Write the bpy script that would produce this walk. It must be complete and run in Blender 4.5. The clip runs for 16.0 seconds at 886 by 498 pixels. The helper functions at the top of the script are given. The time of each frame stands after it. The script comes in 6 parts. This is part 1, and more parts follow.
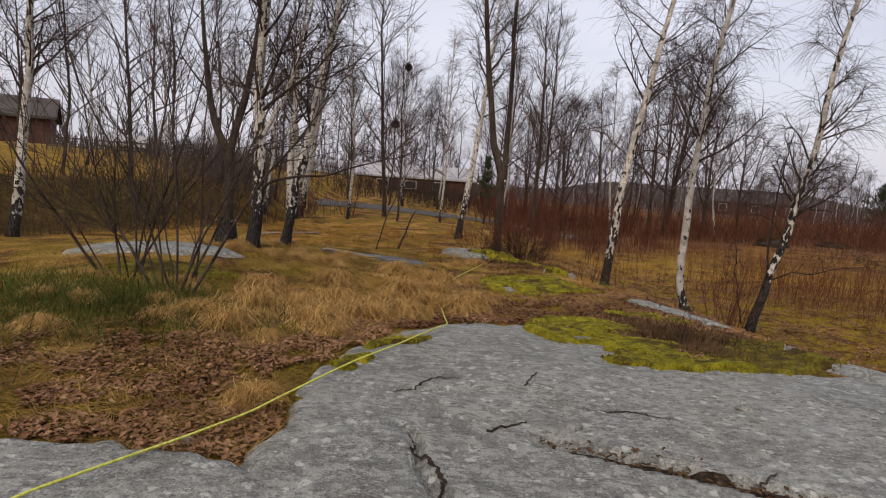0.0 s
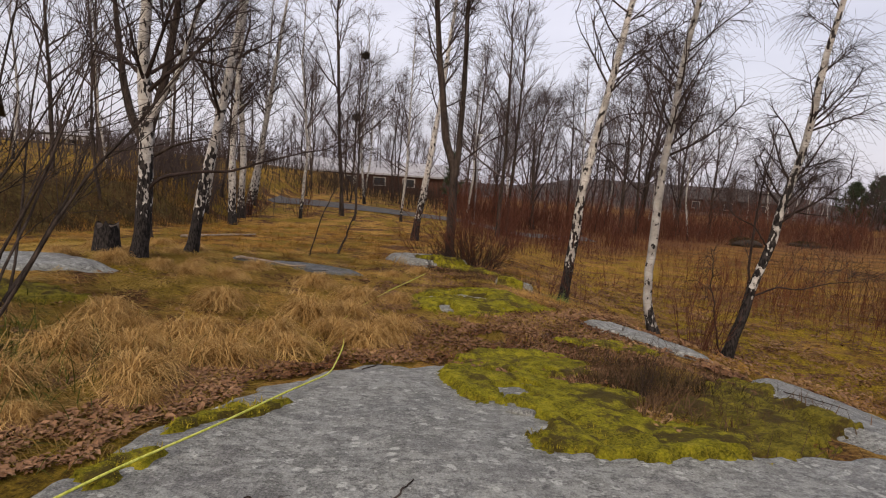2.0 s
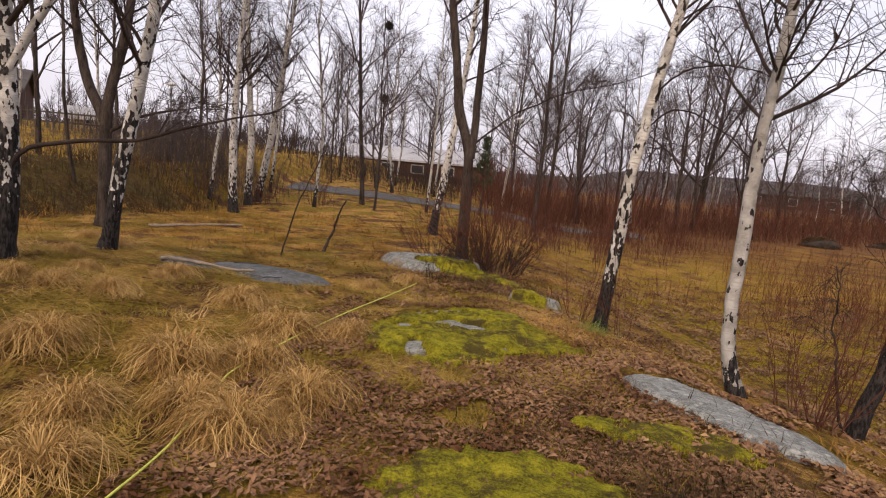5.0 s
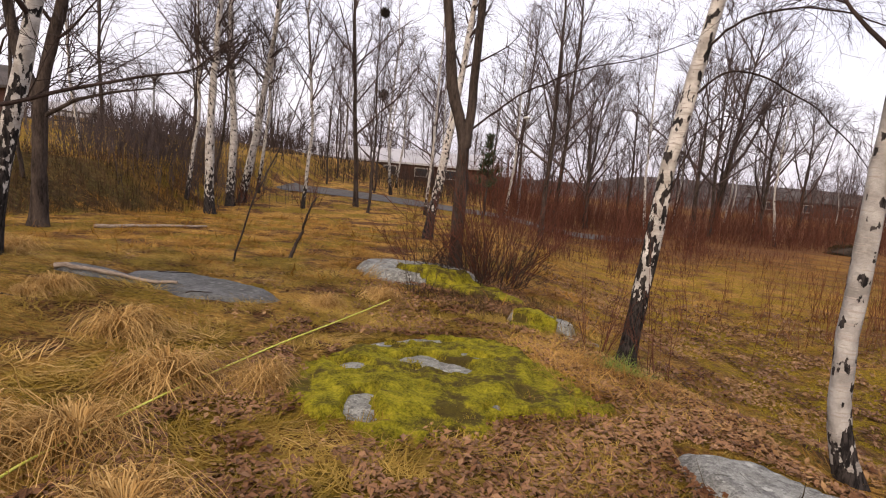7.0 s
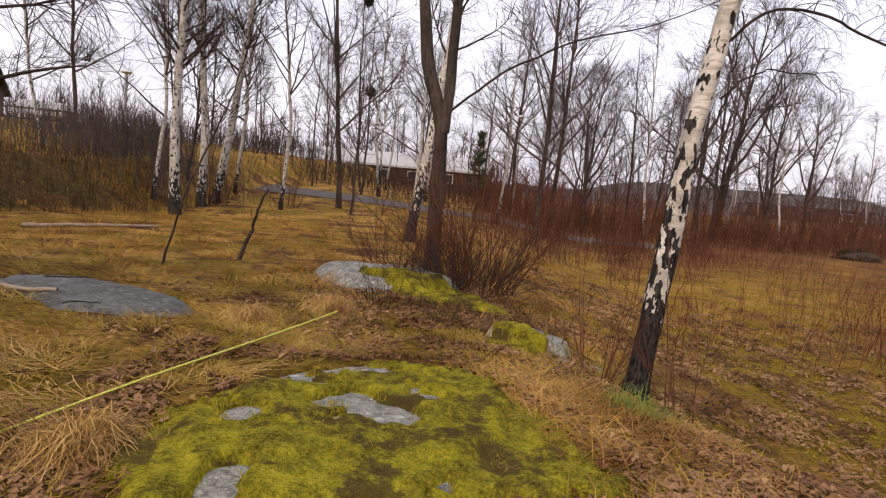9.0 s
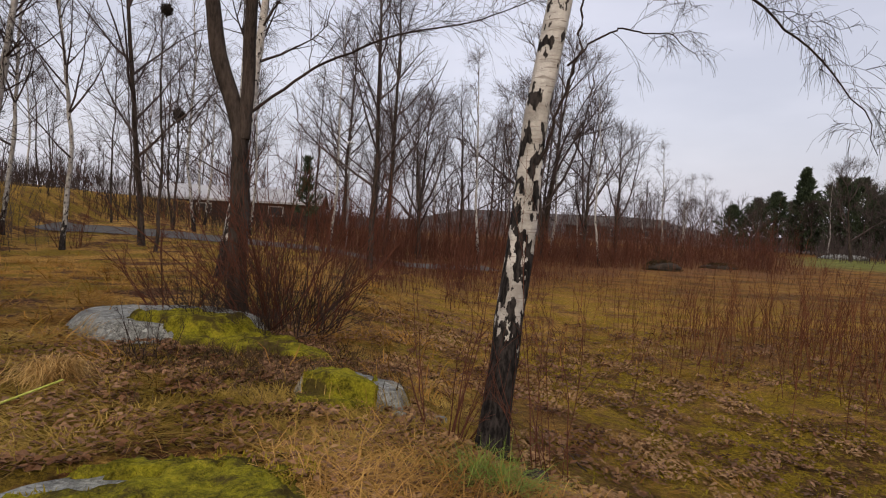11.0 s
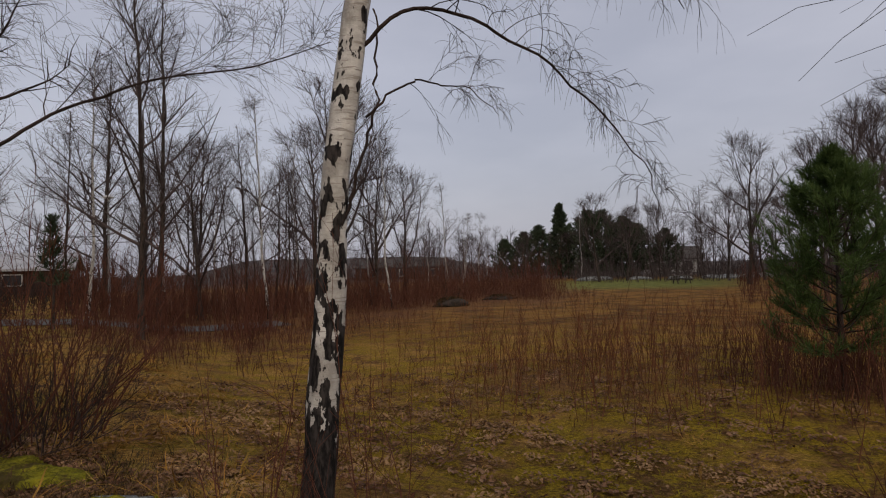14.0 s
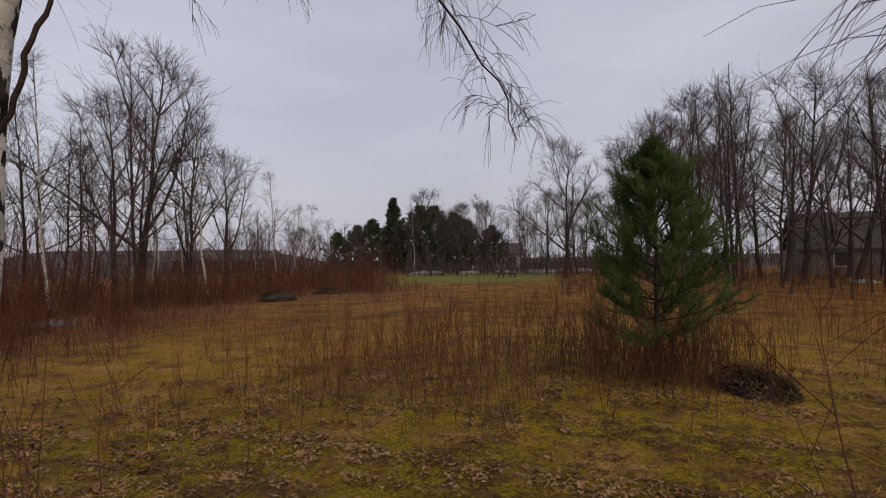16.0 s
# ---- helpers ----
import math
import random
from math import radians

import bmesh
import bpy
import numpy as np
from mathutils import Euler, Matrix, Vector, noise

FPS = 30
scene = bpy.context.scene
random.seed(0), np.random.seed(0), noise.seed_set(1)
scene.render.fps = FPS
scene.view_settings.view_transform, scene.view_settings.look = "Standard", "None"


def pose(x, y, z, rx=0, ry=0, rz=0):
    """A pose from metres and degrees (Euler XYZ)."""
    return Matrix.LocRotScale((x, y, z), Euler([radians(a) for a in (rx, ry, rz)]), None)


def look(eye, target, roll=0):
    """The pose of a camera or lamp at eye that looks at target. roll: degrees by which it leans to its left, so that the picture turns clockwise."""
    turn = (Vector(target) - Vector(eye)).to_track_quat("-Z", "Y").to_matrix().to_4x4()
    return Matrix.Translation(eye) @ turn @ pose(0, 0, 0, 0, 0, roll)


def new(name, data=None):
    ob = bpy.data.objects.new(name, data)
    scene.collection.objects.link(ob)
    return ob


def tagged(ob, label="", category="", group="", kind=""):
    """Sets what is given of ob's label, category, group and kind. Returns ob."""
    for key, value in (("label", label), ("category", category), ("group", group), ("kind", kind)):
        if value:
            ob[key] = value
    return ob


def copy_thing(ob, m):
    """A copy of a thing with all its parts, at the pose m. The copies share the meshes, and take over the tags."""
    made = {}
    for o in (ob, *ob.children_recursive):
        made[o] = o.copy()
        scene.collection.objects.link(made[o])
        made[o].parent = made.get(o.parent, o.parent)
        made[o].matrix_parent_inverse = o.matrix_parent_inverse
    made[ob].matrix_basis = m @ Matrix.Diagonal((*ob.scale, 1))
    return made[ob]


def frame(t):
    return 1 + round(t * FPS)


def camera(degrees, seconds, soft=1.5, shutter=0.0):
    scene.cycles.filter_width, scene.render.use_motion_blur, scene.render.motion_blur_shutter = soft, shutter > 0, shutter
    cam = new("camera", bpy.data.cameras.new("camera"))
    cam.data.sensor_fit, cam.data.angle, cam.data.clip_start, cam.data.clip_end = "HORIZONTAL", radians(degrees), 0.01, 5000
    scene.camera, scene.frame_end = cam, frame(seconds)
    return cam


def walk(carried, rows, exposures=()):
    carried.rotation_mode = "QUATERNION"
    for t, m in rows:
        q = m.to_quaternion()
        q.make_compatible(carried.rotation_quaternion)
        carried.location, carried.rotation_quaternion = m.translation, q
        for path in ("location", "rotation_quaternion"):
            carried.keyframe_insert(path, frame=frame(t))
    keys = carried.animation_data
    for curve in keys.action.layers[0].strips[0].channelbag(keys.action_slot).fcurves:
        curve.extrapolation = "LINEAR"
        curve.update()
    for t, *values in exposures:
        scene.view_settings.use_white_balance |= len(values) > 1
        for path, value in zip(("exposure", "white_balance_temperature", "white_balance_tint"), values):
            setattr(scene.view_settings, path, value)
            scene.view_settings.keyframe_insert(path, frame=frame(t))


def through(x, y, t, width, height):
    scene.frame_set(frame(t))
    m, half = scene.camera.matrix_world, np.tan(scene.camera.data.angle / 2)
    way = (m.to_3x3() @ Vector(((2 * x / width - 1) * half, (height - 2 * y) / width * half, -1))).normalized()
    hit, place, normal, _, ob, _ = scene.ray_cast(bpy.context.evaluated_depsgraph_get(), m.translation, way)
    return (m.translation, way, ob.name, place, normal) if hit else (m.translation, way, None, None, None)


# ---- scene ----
cam = camera(73.7, 16.0, soft=1.1)
PATH = [
    (0, (-0.12, -0.041, 1.756), (-0.181, 1.945, 1.528), 3.8),
    (0.5, (-0.001, 0.494, 1.79), (-0.034, 2.481, 1.565), 3.9),
    (1, (0.096, 0.874, 1.803), (0.096, 2.862, 1.582), 3.9),
    (1.5, (0.369, 1.25, 1.83), (0.384, 3.238, 1.608), 3.9),
    (2, (0.563, 1.627, 1.814), (0.579, 3.613, 1.58), 4.0),
    (2.5, (0.719, 2.021, 1.8), (0.721, 4.007, 1.558), 4.2),
    (3, (0.894, 2.447, 1.766), (0.881, 4.432, 1.519), 4.4),
    (3.5, (1.015, 2.995, 1.778), (0.961, 4.977, 1.518), 4.5),
    (4, (1.122, 3.462, 1.763), (1.028, 5.441, 1.49), 4.6),
    (4.2, (1.19, 3.625, 1.772), (1.078, 5.602, 1.494), 4.6),
    (6.3, (1.334, 5.692, 1.541), (1.188, 7.669, 1.273), 4.8),
    (6.5, (1.374, 5.847, 1.521), (1.226, 7.824, 1.257), 4.8),
    (7, (1.419, 6.239, 1.505), (1.257, 8.215, 1.243), 5.0),
    (7.5, (1.488, 6.582, 1.436), (1.312, 8.558, 1.179), 5.1),
    (8, (1.491, 6.918, 1.375), (1.297, 8.893, 1.124), 5.1),
    (8.5, (1.496, 7.228, 1.32), (1.306, 9.204, 1.072), 5.0),
    (8.7, (1.547, 7.374, 1.311), (1.363, 9.351, 1.063), 5.0),
    (10.8, (1.843, 8.725, 1.078), (2.16, 10.697, 0.973), 3.3),
    (11, (1.872, 8.819, 1.086), (2.247, 10.781, 0.99), 2.9),
    (11.5, (1.862, 8.968, 1.199), (2.441, 10.882, 1.151), 1.4),
    (12, (1.822, 9.038, 1.225), (2.54, 10.905, 1.216), 0.2),
    (12.5, (1.828, 9.104, 1.246), (2.614, 10.943, 1.255), -0.3),
    (13, (1.827, 9.101, 1.251), (2.698, 10.901, 1.285), -0.8),
    (13.5, (1.817, 9.141, 1.248), (2.815, 10.873, 1.313), -1.6),
    (14, (1.908, 9.223, 1.206), (2.935, 10.937, 1.269), -1.6),
    (14.5, (2.14, 9.402, 1.161), (3.22, 11.084, 1.216), -1.9),
    (15, (2.296, 9.641, 1.122), (3.522, 11.221, 1.173), -1.9),
    (15.5, (2.462, 9.83, 1.141), (3.806, 11.31, 1.178), -1.4),
    (16, (2.696, 10.012, 1.075), (4.155, 11.379, 1.108), -1.1),
]
EXPOSURES = [(0.0, -0.1, 6650, 13), (2.0, -0.05, 6750, 15), (4.2, 0.15, 6800, 17), (6.5, 0.42, 6900, 18), (8.7, 0.39, 6850, 17), (11.0, -0.17, 6600, 13), (12.5, -0.61, 6400, 12), (14.0, -0.76, 6450, 12), (16.0, -0.56, 6600, 13)]
walk(cam, [(t, look(eye, target, roll)) for t, eye, target, roll in PATH], EXPOSURES)

# ---- world and light: a low overcast winter sky ----
world = bpy.data.worlds.new("overcast")
scene.world = world
world.use_nodes = True
wn, wl = world.node_tree.nodes, world.node_tree.links
wn.clear()
w_out = wn.new("ShaderNodeOutputWorld")
w_bg = wn.new("ShaderNodeBackground")
w_sky = wn.new("ShaderNodeTexSky")
w_sky.sky_type = "NISHITA"
w_sky.sun_disc = False
w_sky.sun_elevation, w_sky.sun_rotation = radians(24), radians(200)
w_sky.air_density, w_sky.dust_density = 1.0, 6.0
w_bgsky = wn.new("ShaderNodeBackground")
w_bgsky.inputs["Strength"].default_value = 0.05
wl.new(w_sky.outputs["Color"], w_bgsky.inputs["Color"])
w_co = wn.new("ShaderNodeTexCoord")
w_map = wn.new("ShaderNodeMapping")
w_map.inputs["Scale"].default_value = (1.0, 1.0, 3.0)
w_noise = wn.new("ShaderNodeTexNoise")
w_noise.inputs["Scale"].default_value = 2.2
w_noise.inputs["Detail"].default_value = 5
w_ramp = wn.new("ShaderNodeValToRGB")
w_ramp.color_ramp.elements[0].position, w_ramp.color_ramp.elements[0].color = 0.3, (0.62, 0.63, 0.72, 1)
w_ramp.color_ramp.elements[1].position, w_ramp.color_ramp.elements[1].color = 0.72, (0.82, 0.82, 0.91, 1)
wl.new(w_co.outputs["Generated"], w_map.inputs["Vector"])
wl.new(w_map.outputs["Vector"], w_noise.inputs["Vector"])
wl.new(w_noise.outputs["Fac"], w_ramp.inputs["Fac"])
wl.new(w_ramp.outputs["Color"], w_bg.inputs["Color"])
w_bg.inputs["Strength"].default_value = 0.95
w_add = wn.new("ShaderNodeAddShader")
wl.new(w_bg.outputs[0], w_add.inputs[0])
wl.new(w_bgsky.outputs[0], w_add.inputs[1])
wl.new(w_add.outputs[0], w_out.inputs["Surface"])

sun = new("sun", bpy.data.lights.new("sun", "SUN"))
sun.data.energy, sun.data.angle, sun.data.color = 1.3, radians(30), (1.0, 0.84, 0.64)
sun.matrix_world = look((0, 0, 30), (9, 24, 0))


# ---- materials ----
def material(name, roughness=0.8):
    """A node material, its tree and its main shader."""
    m = bpy.data.materials.new(name)
    m.use_nodes = True
    b = m.node_tree.nodes["Principled BSDF"]
    b.inputs["Roughness"].default_value = roughness
    b.inputs["Specular IOR Level"].default_value = 0.1
    return m, m.node_tree, b


def node(tree, kind, **inputs):
    n = tree.nodes.new(kind)
    for k, v in inputs.items():
        n.inputs[k.replace("_", " ")].default_value = v
    return n


def coords(tree, scale=(1, 1, 1)):
    c = tree.nodes.new("ShaderNodeTexCoord")
    mp = tree.nodes.new("ShaderNodeMapping")
    mp.inputs["Scale"].default_value = scale
    tree.links.new(c.outputs["Object"], mp.inputs["Vector"])
    return mp.outputs["Vector"]


def noise_tex(tree, vec, scale, detail=6, rough=0.6):
    n = node(tree, "ShaderNodeTexNoise", Scale=scale, Detail=detail, Roughness=rough)
    tree.links.new(vec, n.inputs["Vector"])
    return n.outputs["Fac"]


def ramp(tree, fac, stops):
    r = tree.nodes.new("ShaderNodeValToRGB")
    e = r.color_ramp.elements
    while len(e) < len(stops):
        e.new(0.5)
    for el, (p, c) in zip(e, stops):
        el.position = 0.5 + (p - 0.5) * 0.6 if stops[0][0] > 0 else p
        el.color = (*c, 1) if len(c) == 3 else (c[0], c[0], c[0], 1)
    tree.links.new(fac, r.inputs["Fac"])
    return r.outputs["Color"]


def mix(tree, fac, a, b, mode="MIX"):
    n = tree.nodes.new("ShaderNodeMix")
    n.data_type, n.blend_type = "RGBA", mode
    for sock, v in ((n.inputs[0], fac), (n.inputs[6], a), (n.inputs[7], b)):
        if isinstance(v, (int, float)):
            sock.default_value = v
        elif isinstance(v, tuple):
            sock.default_value = (*v, 1)
        else:
            tree.links.new(v, sock)
    return n.outputs[2]


def bump(tree, bsdf, height, strength=0.5, distance=0.02):
    n = node(tree, "ShaderNodeBump", Strength=strength, Distance=distance)
    tree.links.new(height, n.inputs["Height"])
    tree.links.new(n.outputs["Normal"], bsdf.inputs["Normal"])


def grainy(name, dark, light, scale=8.0, roughness=0.85, stretch=(1, 1, 1), bump_by=0.4, fine=60.0, island=0.0, spread=0.0):
    """Two colours mixed at two scales, with fine relief; island: variation piece by piece."""
    m, t, b = material(name, roughness)
    v = coords(t, stretch)
    big, small = noise_tex(t, v, scale), noise_tex(t, v, fine, 3)
    c = ramp(t, big, [(0.3, dark), (0.7, light)])
    c = mix(t, 0.35, c, ramp(t, small, [(0.3, tuple(x * 0.6 for x in dark)), (0.7, light)]))
    if island:
        g = t.nodes.new("ShaderNodeNewGeometry")
        c = mix(t, island, c, ramp(t, g.outputs["Random Per Island"], [(0.0, dark), (1.0, light)]))
    if spread:
        o = t.nodes.new("ShaderNodeObjectInfo")
        c = mix(t, spread, c, ramp(t, o.outputs["Random"], [(0.0, dark), (1.0, light)]))
    t.links.new(c, b.inputs["Base Color"])
    if bump_by:
        bump(t, b, small, bump_by)
    return m


def blades_material(name, stops, roughness=0.7, through=0.25):
    """Thin leaves, blades or needles, coloured piece by piece."""
    m, t, b = material(name, roughness)
    g = t.nodes.new("ShaderNodeNewGeometry")
    c = ramp(t, g.outputs["Random Per Island"], stops)
    v = coords(t)
    c = mix(t, 0.5, c, ramp(t, noise_tex(t, v, 1.3, 3), [(0.3, stops[0][1]), (0.7, stops[-1][1])]))
    t.links.new(c, b.inputs["Base Color"])
    b.inputs["Specular IOR Level"].default_value = 0.06
    if through:
        tr = t.nodes.new("ShaderNodeBsdfTranslucent")
        t.links.new(c, tr.inputs["Color"])
        ms = t.nodes.new("ShaderNodeMixShader")
        ms.inputs[0].default_value = through
        t.links.new(b.outputs[0], ms.inputs[1])
        t.links.new(tr.outputs[0], ms.inputs[2])
        t.links.new(ms.outputs[0], t.nodes["Material Output"].inputs["Surface"])
    return m


def birch_bark(name, black_to=0.75, edge=0.56, tone=1.0):
    m, t, b = material(name, 0.75)
    v = coords(t)
    base = ramp(t, noise_tex(t, v, 7, 5), [(0.3, (0.34 * tone, 0.32 * tone, 0.29 * tone)), (0.7, (0.64 * tone, 0.62 * tone, 0.58 * tone))])
    lines = ramp(t, noise_tex(t, coords(t, (5, 5, 60)), 1.6, 3), [(0.60, (0.0,)), (0.70, (1.0,))])
    base = mix(t, lines, base, (0.33, 0.30, 0.27))
    sep = t.nodes.new("ShaderNodeSeparateXYZ")
    t.links.new(v, sep.inputs[0])
    up = node(t, "ShaderNodeMapRange")
    up.inputs["From Min"].default_value, up.inputs["From Max"].default_value = black_to * 1.7, black_to * 3.1
    up.inputs["To Min"].default_value, up.inputs["To Max"].default_value = 0.075, -0.06
    t.links.new(sep.outputs["Z"], up.inputs["Value"])
    low = node(t, "ShaderNodeMapRange")
    low.inputs["From Min"].default_value, low.inputs["From Max"].default_value = black_to * 0.55, black_to * 1.1
    low.inputs["To Min"].default_value, low.inputs["To Max"].default_value = 0.26, 0.0
    t.links.new(sep.outputs["Z"], low.inputs["Value"])
    spots = noise_tex(t, coords(t, (1.0, 1.0, 0.5)), 17.0, 4, 0.5)
    add = t.nodes.new("ShaderNodeMath")
    add.operation = "ADD"
    t.links.new(spots, add.inputs[0])
    t.links.new(up.outputs[0], add.inputs[1])
    add2 = t.nodes.new("ShaderNodeMath")
    add2.operation = "ADD"
    t.links.new(add.outputs[0], add2.inputs[0])
    t.links.new(low.outputs[0], add2.inputs[1])
    dark = ramp(t, add2.outputs[0], [(edge, (0.0,)), (edge + 0.03, (1.0,))])
    black = ramp(t, noise_tex(t, coords(t, (1, 1, 0.3)), 45, 4), [(0.35, (0.01, 0.009, 0.009)), (0.7, (0.05, 0.043, 0.04))])
    c = mix(t, dark, base, black)
    t.links.new(c, b.inputs["Base Color"])
    h = mix(t, dark, noise_tex(t, v, 40, 3), noise_tex(t, coords(t, (1, 1, 0.25)), 60, 4))
    bump(t, b, h, 0.6, 0.015)
    return m


M_BIRCH = birch_bark("birch_bark", 0.72, 0.525, 0.95)
M_BIRCH_PALE = birch_bark("pale_birch_bark", 0.14, 0.55, 0.62)
M_BIRCH_DARK = birch_bark("dark_footed_birch_bark", 1.0, 0.525, 0.85)
M_BIRCH_FAR = birch_bark("birch_bark_far", 0.5, 0.56, 0.8)
M_BARK = grainy("dark_bark", (0.018, 0.014, 0.012), (0.085, 0.066, 0.055), 9, 0.9, (1, 1, 0.25), 1.0, 42)
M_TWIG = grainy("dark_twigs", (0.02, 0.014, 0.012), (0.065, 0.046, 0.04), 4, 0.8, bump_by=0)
# paler than M_TWIG: the greying of distance is put into the colour
M_TWIG_FAR = grainy("twigs_far_greyed", (0.042, 0.033, 0.031), (0.12, 0.092, 0.086), 2, 0.85, bump_by=0)
M_SHRUB = grainy("red_brown_stems", (0.035, 0.013, 0.009), (0.155, 0.062, 0.038), 2, 0.75, bump_by=0, island=0.6)
M_STALK = grainy("dry_stalks", (0.05, 0.018, 0.01), (0.22, 0.088, 0.042), 3, 0.8, bump_by=0, island=0.6)
M_STRAW = blades_material("straw", [(0.0, (0.12, 0.058, 0.016)), (0.5, (0.53, 0.31, 0.095)), (1.0, (0.82, 0.57, 0.24))])
M_GRASS = blades_material("winter_grass", [(0.0, (0.10, 0.06, 0.010)), (0.35, (0.38, 0.25, 0.045)), (0.7, (0.27, 0.21, 0.022)), (1.0, (0.56, 0.38, 0.11))])
M_MEADOW = blades_material("meadow_grass", [(0.0, (0.10, 0.045, 0.010)), (0.4, (0.38, 0.18, 0.035)), (0.75, (0.30, 0.20, 0.02)), (1.0, (0.54, 0.30, 0.08))])
M_TANGRASS = blades_material("tan_grass", [(0.0, (0.11, 0.05, 0.012)), (0.5, (0.42, 0.22, 0.05)), (1.0, (0.62, 0.38, 0.12))])
M_GREEN = blades_material("green_grass", [(0.0, (0.02, 0.028, 0.007)), (1.0, (0.10, 0.115, 0.022))])
M_DULLGRASS = blades_material("dull_brown_grass", [(0.0, (0.05, 0.03, 0.008)), (0.4, (0.22, 0.13, 0.03)), (0.75, (0.13, 0.11, 0.018)), (1.0, (0.42, 0.27, 0.09))])
M_PALELEAF = blades_material("bleached_leaves", [(0.0, (0.12, 0.06, 0.025)), (0.5, (0.24, 0.13, 0.055)), (1.0, (0.38, 0.24, 0.12))], 0.6, 0.0)
M_LEAF = blades_material("fallen_leaves", [(0.0, (0.04, 0.017, 0.008)), (0.5, (0.135, 0.055, 0.022)), (0.85, (0.21, 0.10, 0.048)), (1.0, (0.33, 0.20, 0.115))], 0.5, 0.0)
M_HEATHER = blades_material("dead_heather", [(0.0, (0.02, 0.018, 0.008)), (0.6, (0.07, 0.05, 0.025)), (1.0, (0.16, 0.09, 0.05))], 0.8, 0.1)
M_MOSSTIP = blades_material("moss_tips", [(0.0, (0.10, 0.075, 0.008)), (0.5, (0.28, 0.235, 0.014)), (1.0, (0.43, 0.35, 0.04))], 0.8, 0.2)
M_FRESH = blades_material("fresh_grass", [(0.0, (0.12, 0.17, 0.03)), (1.0, (0.30, 0.38, 0.09))])
M_NEEDLE = blades_material("pine_needles", [(0.0, (0.03, 0.055, 0.018)), (1.0, (0.11, 0.165, 0.05))], 0.6, 0.2)
M_NEEDLE_FAR = blades_material("conifer_needles_far", [(0.0, (0.025, 0.038, 0.022)), (1.0, (0.075, 0.095, 0.055))], 0.7, 0.1)
M_ASPHALT = grainy("asphalt", (0.085, 0.08, 0.075), (0.14, 0.135, 0.13), 3, 0.95, fine=120)
M_ROOF = grainy("pale_sheet_roof", (0.34, 0.34, 0.35), (0.46, 0.46, 0.47), 0.6, 0.5)
M_PALE = grainy("pale_boards", (0.36, 0.35, 0.33), (0.52, 0.51, 0.49), 1.0, 0.8, (6, 6, 0.5))
M_GREYWALL = grainy("weathered_boards", (0.11, 0.10, 0.09), (0.20, 0.19, 0.17), 1.0, 0.8, (6, 6, 0.5))
M_BROWNWALL = grainy("brown_boards", (0.05, 0.028, 0.022), (0.11, 0.06, 0.045), 1.0, 0.8, (6, 6, 0.5))
M_DARKROOF = grainy("dark_roof", (0.05, 0.045, 0.042), (0.10, 0.09, 0.085), 0.7, 0.8)
M_YELLOW = grainy("ochre_boards", (0.36, 0.25, 0.10), (0.48, 0.36, 0.17), 1.0, 0.8)
M_STEEL = grainy("galvanised_steel", (0.20, 0.21, 0.22), (0.30, 0.31, 0.32), 5, 0.5)
M_LAMPGLASS = grainy("lamp_cover", (0.55, 0.55, 0.53), (0.7, 0.7, 0.68), 5, 0.4)
M_WOOD = grainy("weathered_wood", (0.05, 0.04, 0.034), (0.13, 0.11, 0.095), 3, 0.85, (1, 8, 8))
M_PALEWOOD = grainy("bleached_wood", (0.16, 0.12, 0.09), (0.40, 0.33, 0.26), 6, 0.85, (1, 6, 6))
M_GLASS = grainy("window_glass_dark", (0.03, 0.035, 0.04), (0.06, 0.065, 0.075), 1, 0.1, bump_by=0)
M_NEST = grainy("nest_twigs", (0.025, 0.02, 0.018), (0.06, 0.05, 0.04), 6, 0.9)
# near-black fill that stands for the shade inside the slab's cracks
M_CRACK_SHADE = grainy("crack_dark", (0.012, 0.009, 0.007), (0.05, 0.036, 0.026), 12, 0.95)
M_ROPE = grainy("yellow_rope", (0.45, 0.48, 0.06), (0.66, 0.68, 0.16), 30, 0.6)


def cells(tree, vec, scale, rand=1.0):
    """Small cells: their distance field and a random value for each cell."""
    n = node(tree, "ShaderNodeTexVoronoi", Scale=scale, Randomness=rand)
    tree.links.new(vec, n.inputs["Vector"])
    sp = tree.nodes.new("ShaderNodeSeparateColor")
    tree.links.new(n.outputs["Color"], sp.inputs[0])
    return n.outputs["Distance"], sp.outputs[0]


def warped(tree, vec, scale, amount):
    """Coordinates pushed about by noise, so that cells lose their straight sides."""
    n = node(tree, "ShaderNodeTexNoise", Scale=scale, Detail=4)
    tree.links.new(vec, n.inputs["Vector"])
    return mix(tree, amount, vec, n.outputs["Color"], "ADD")


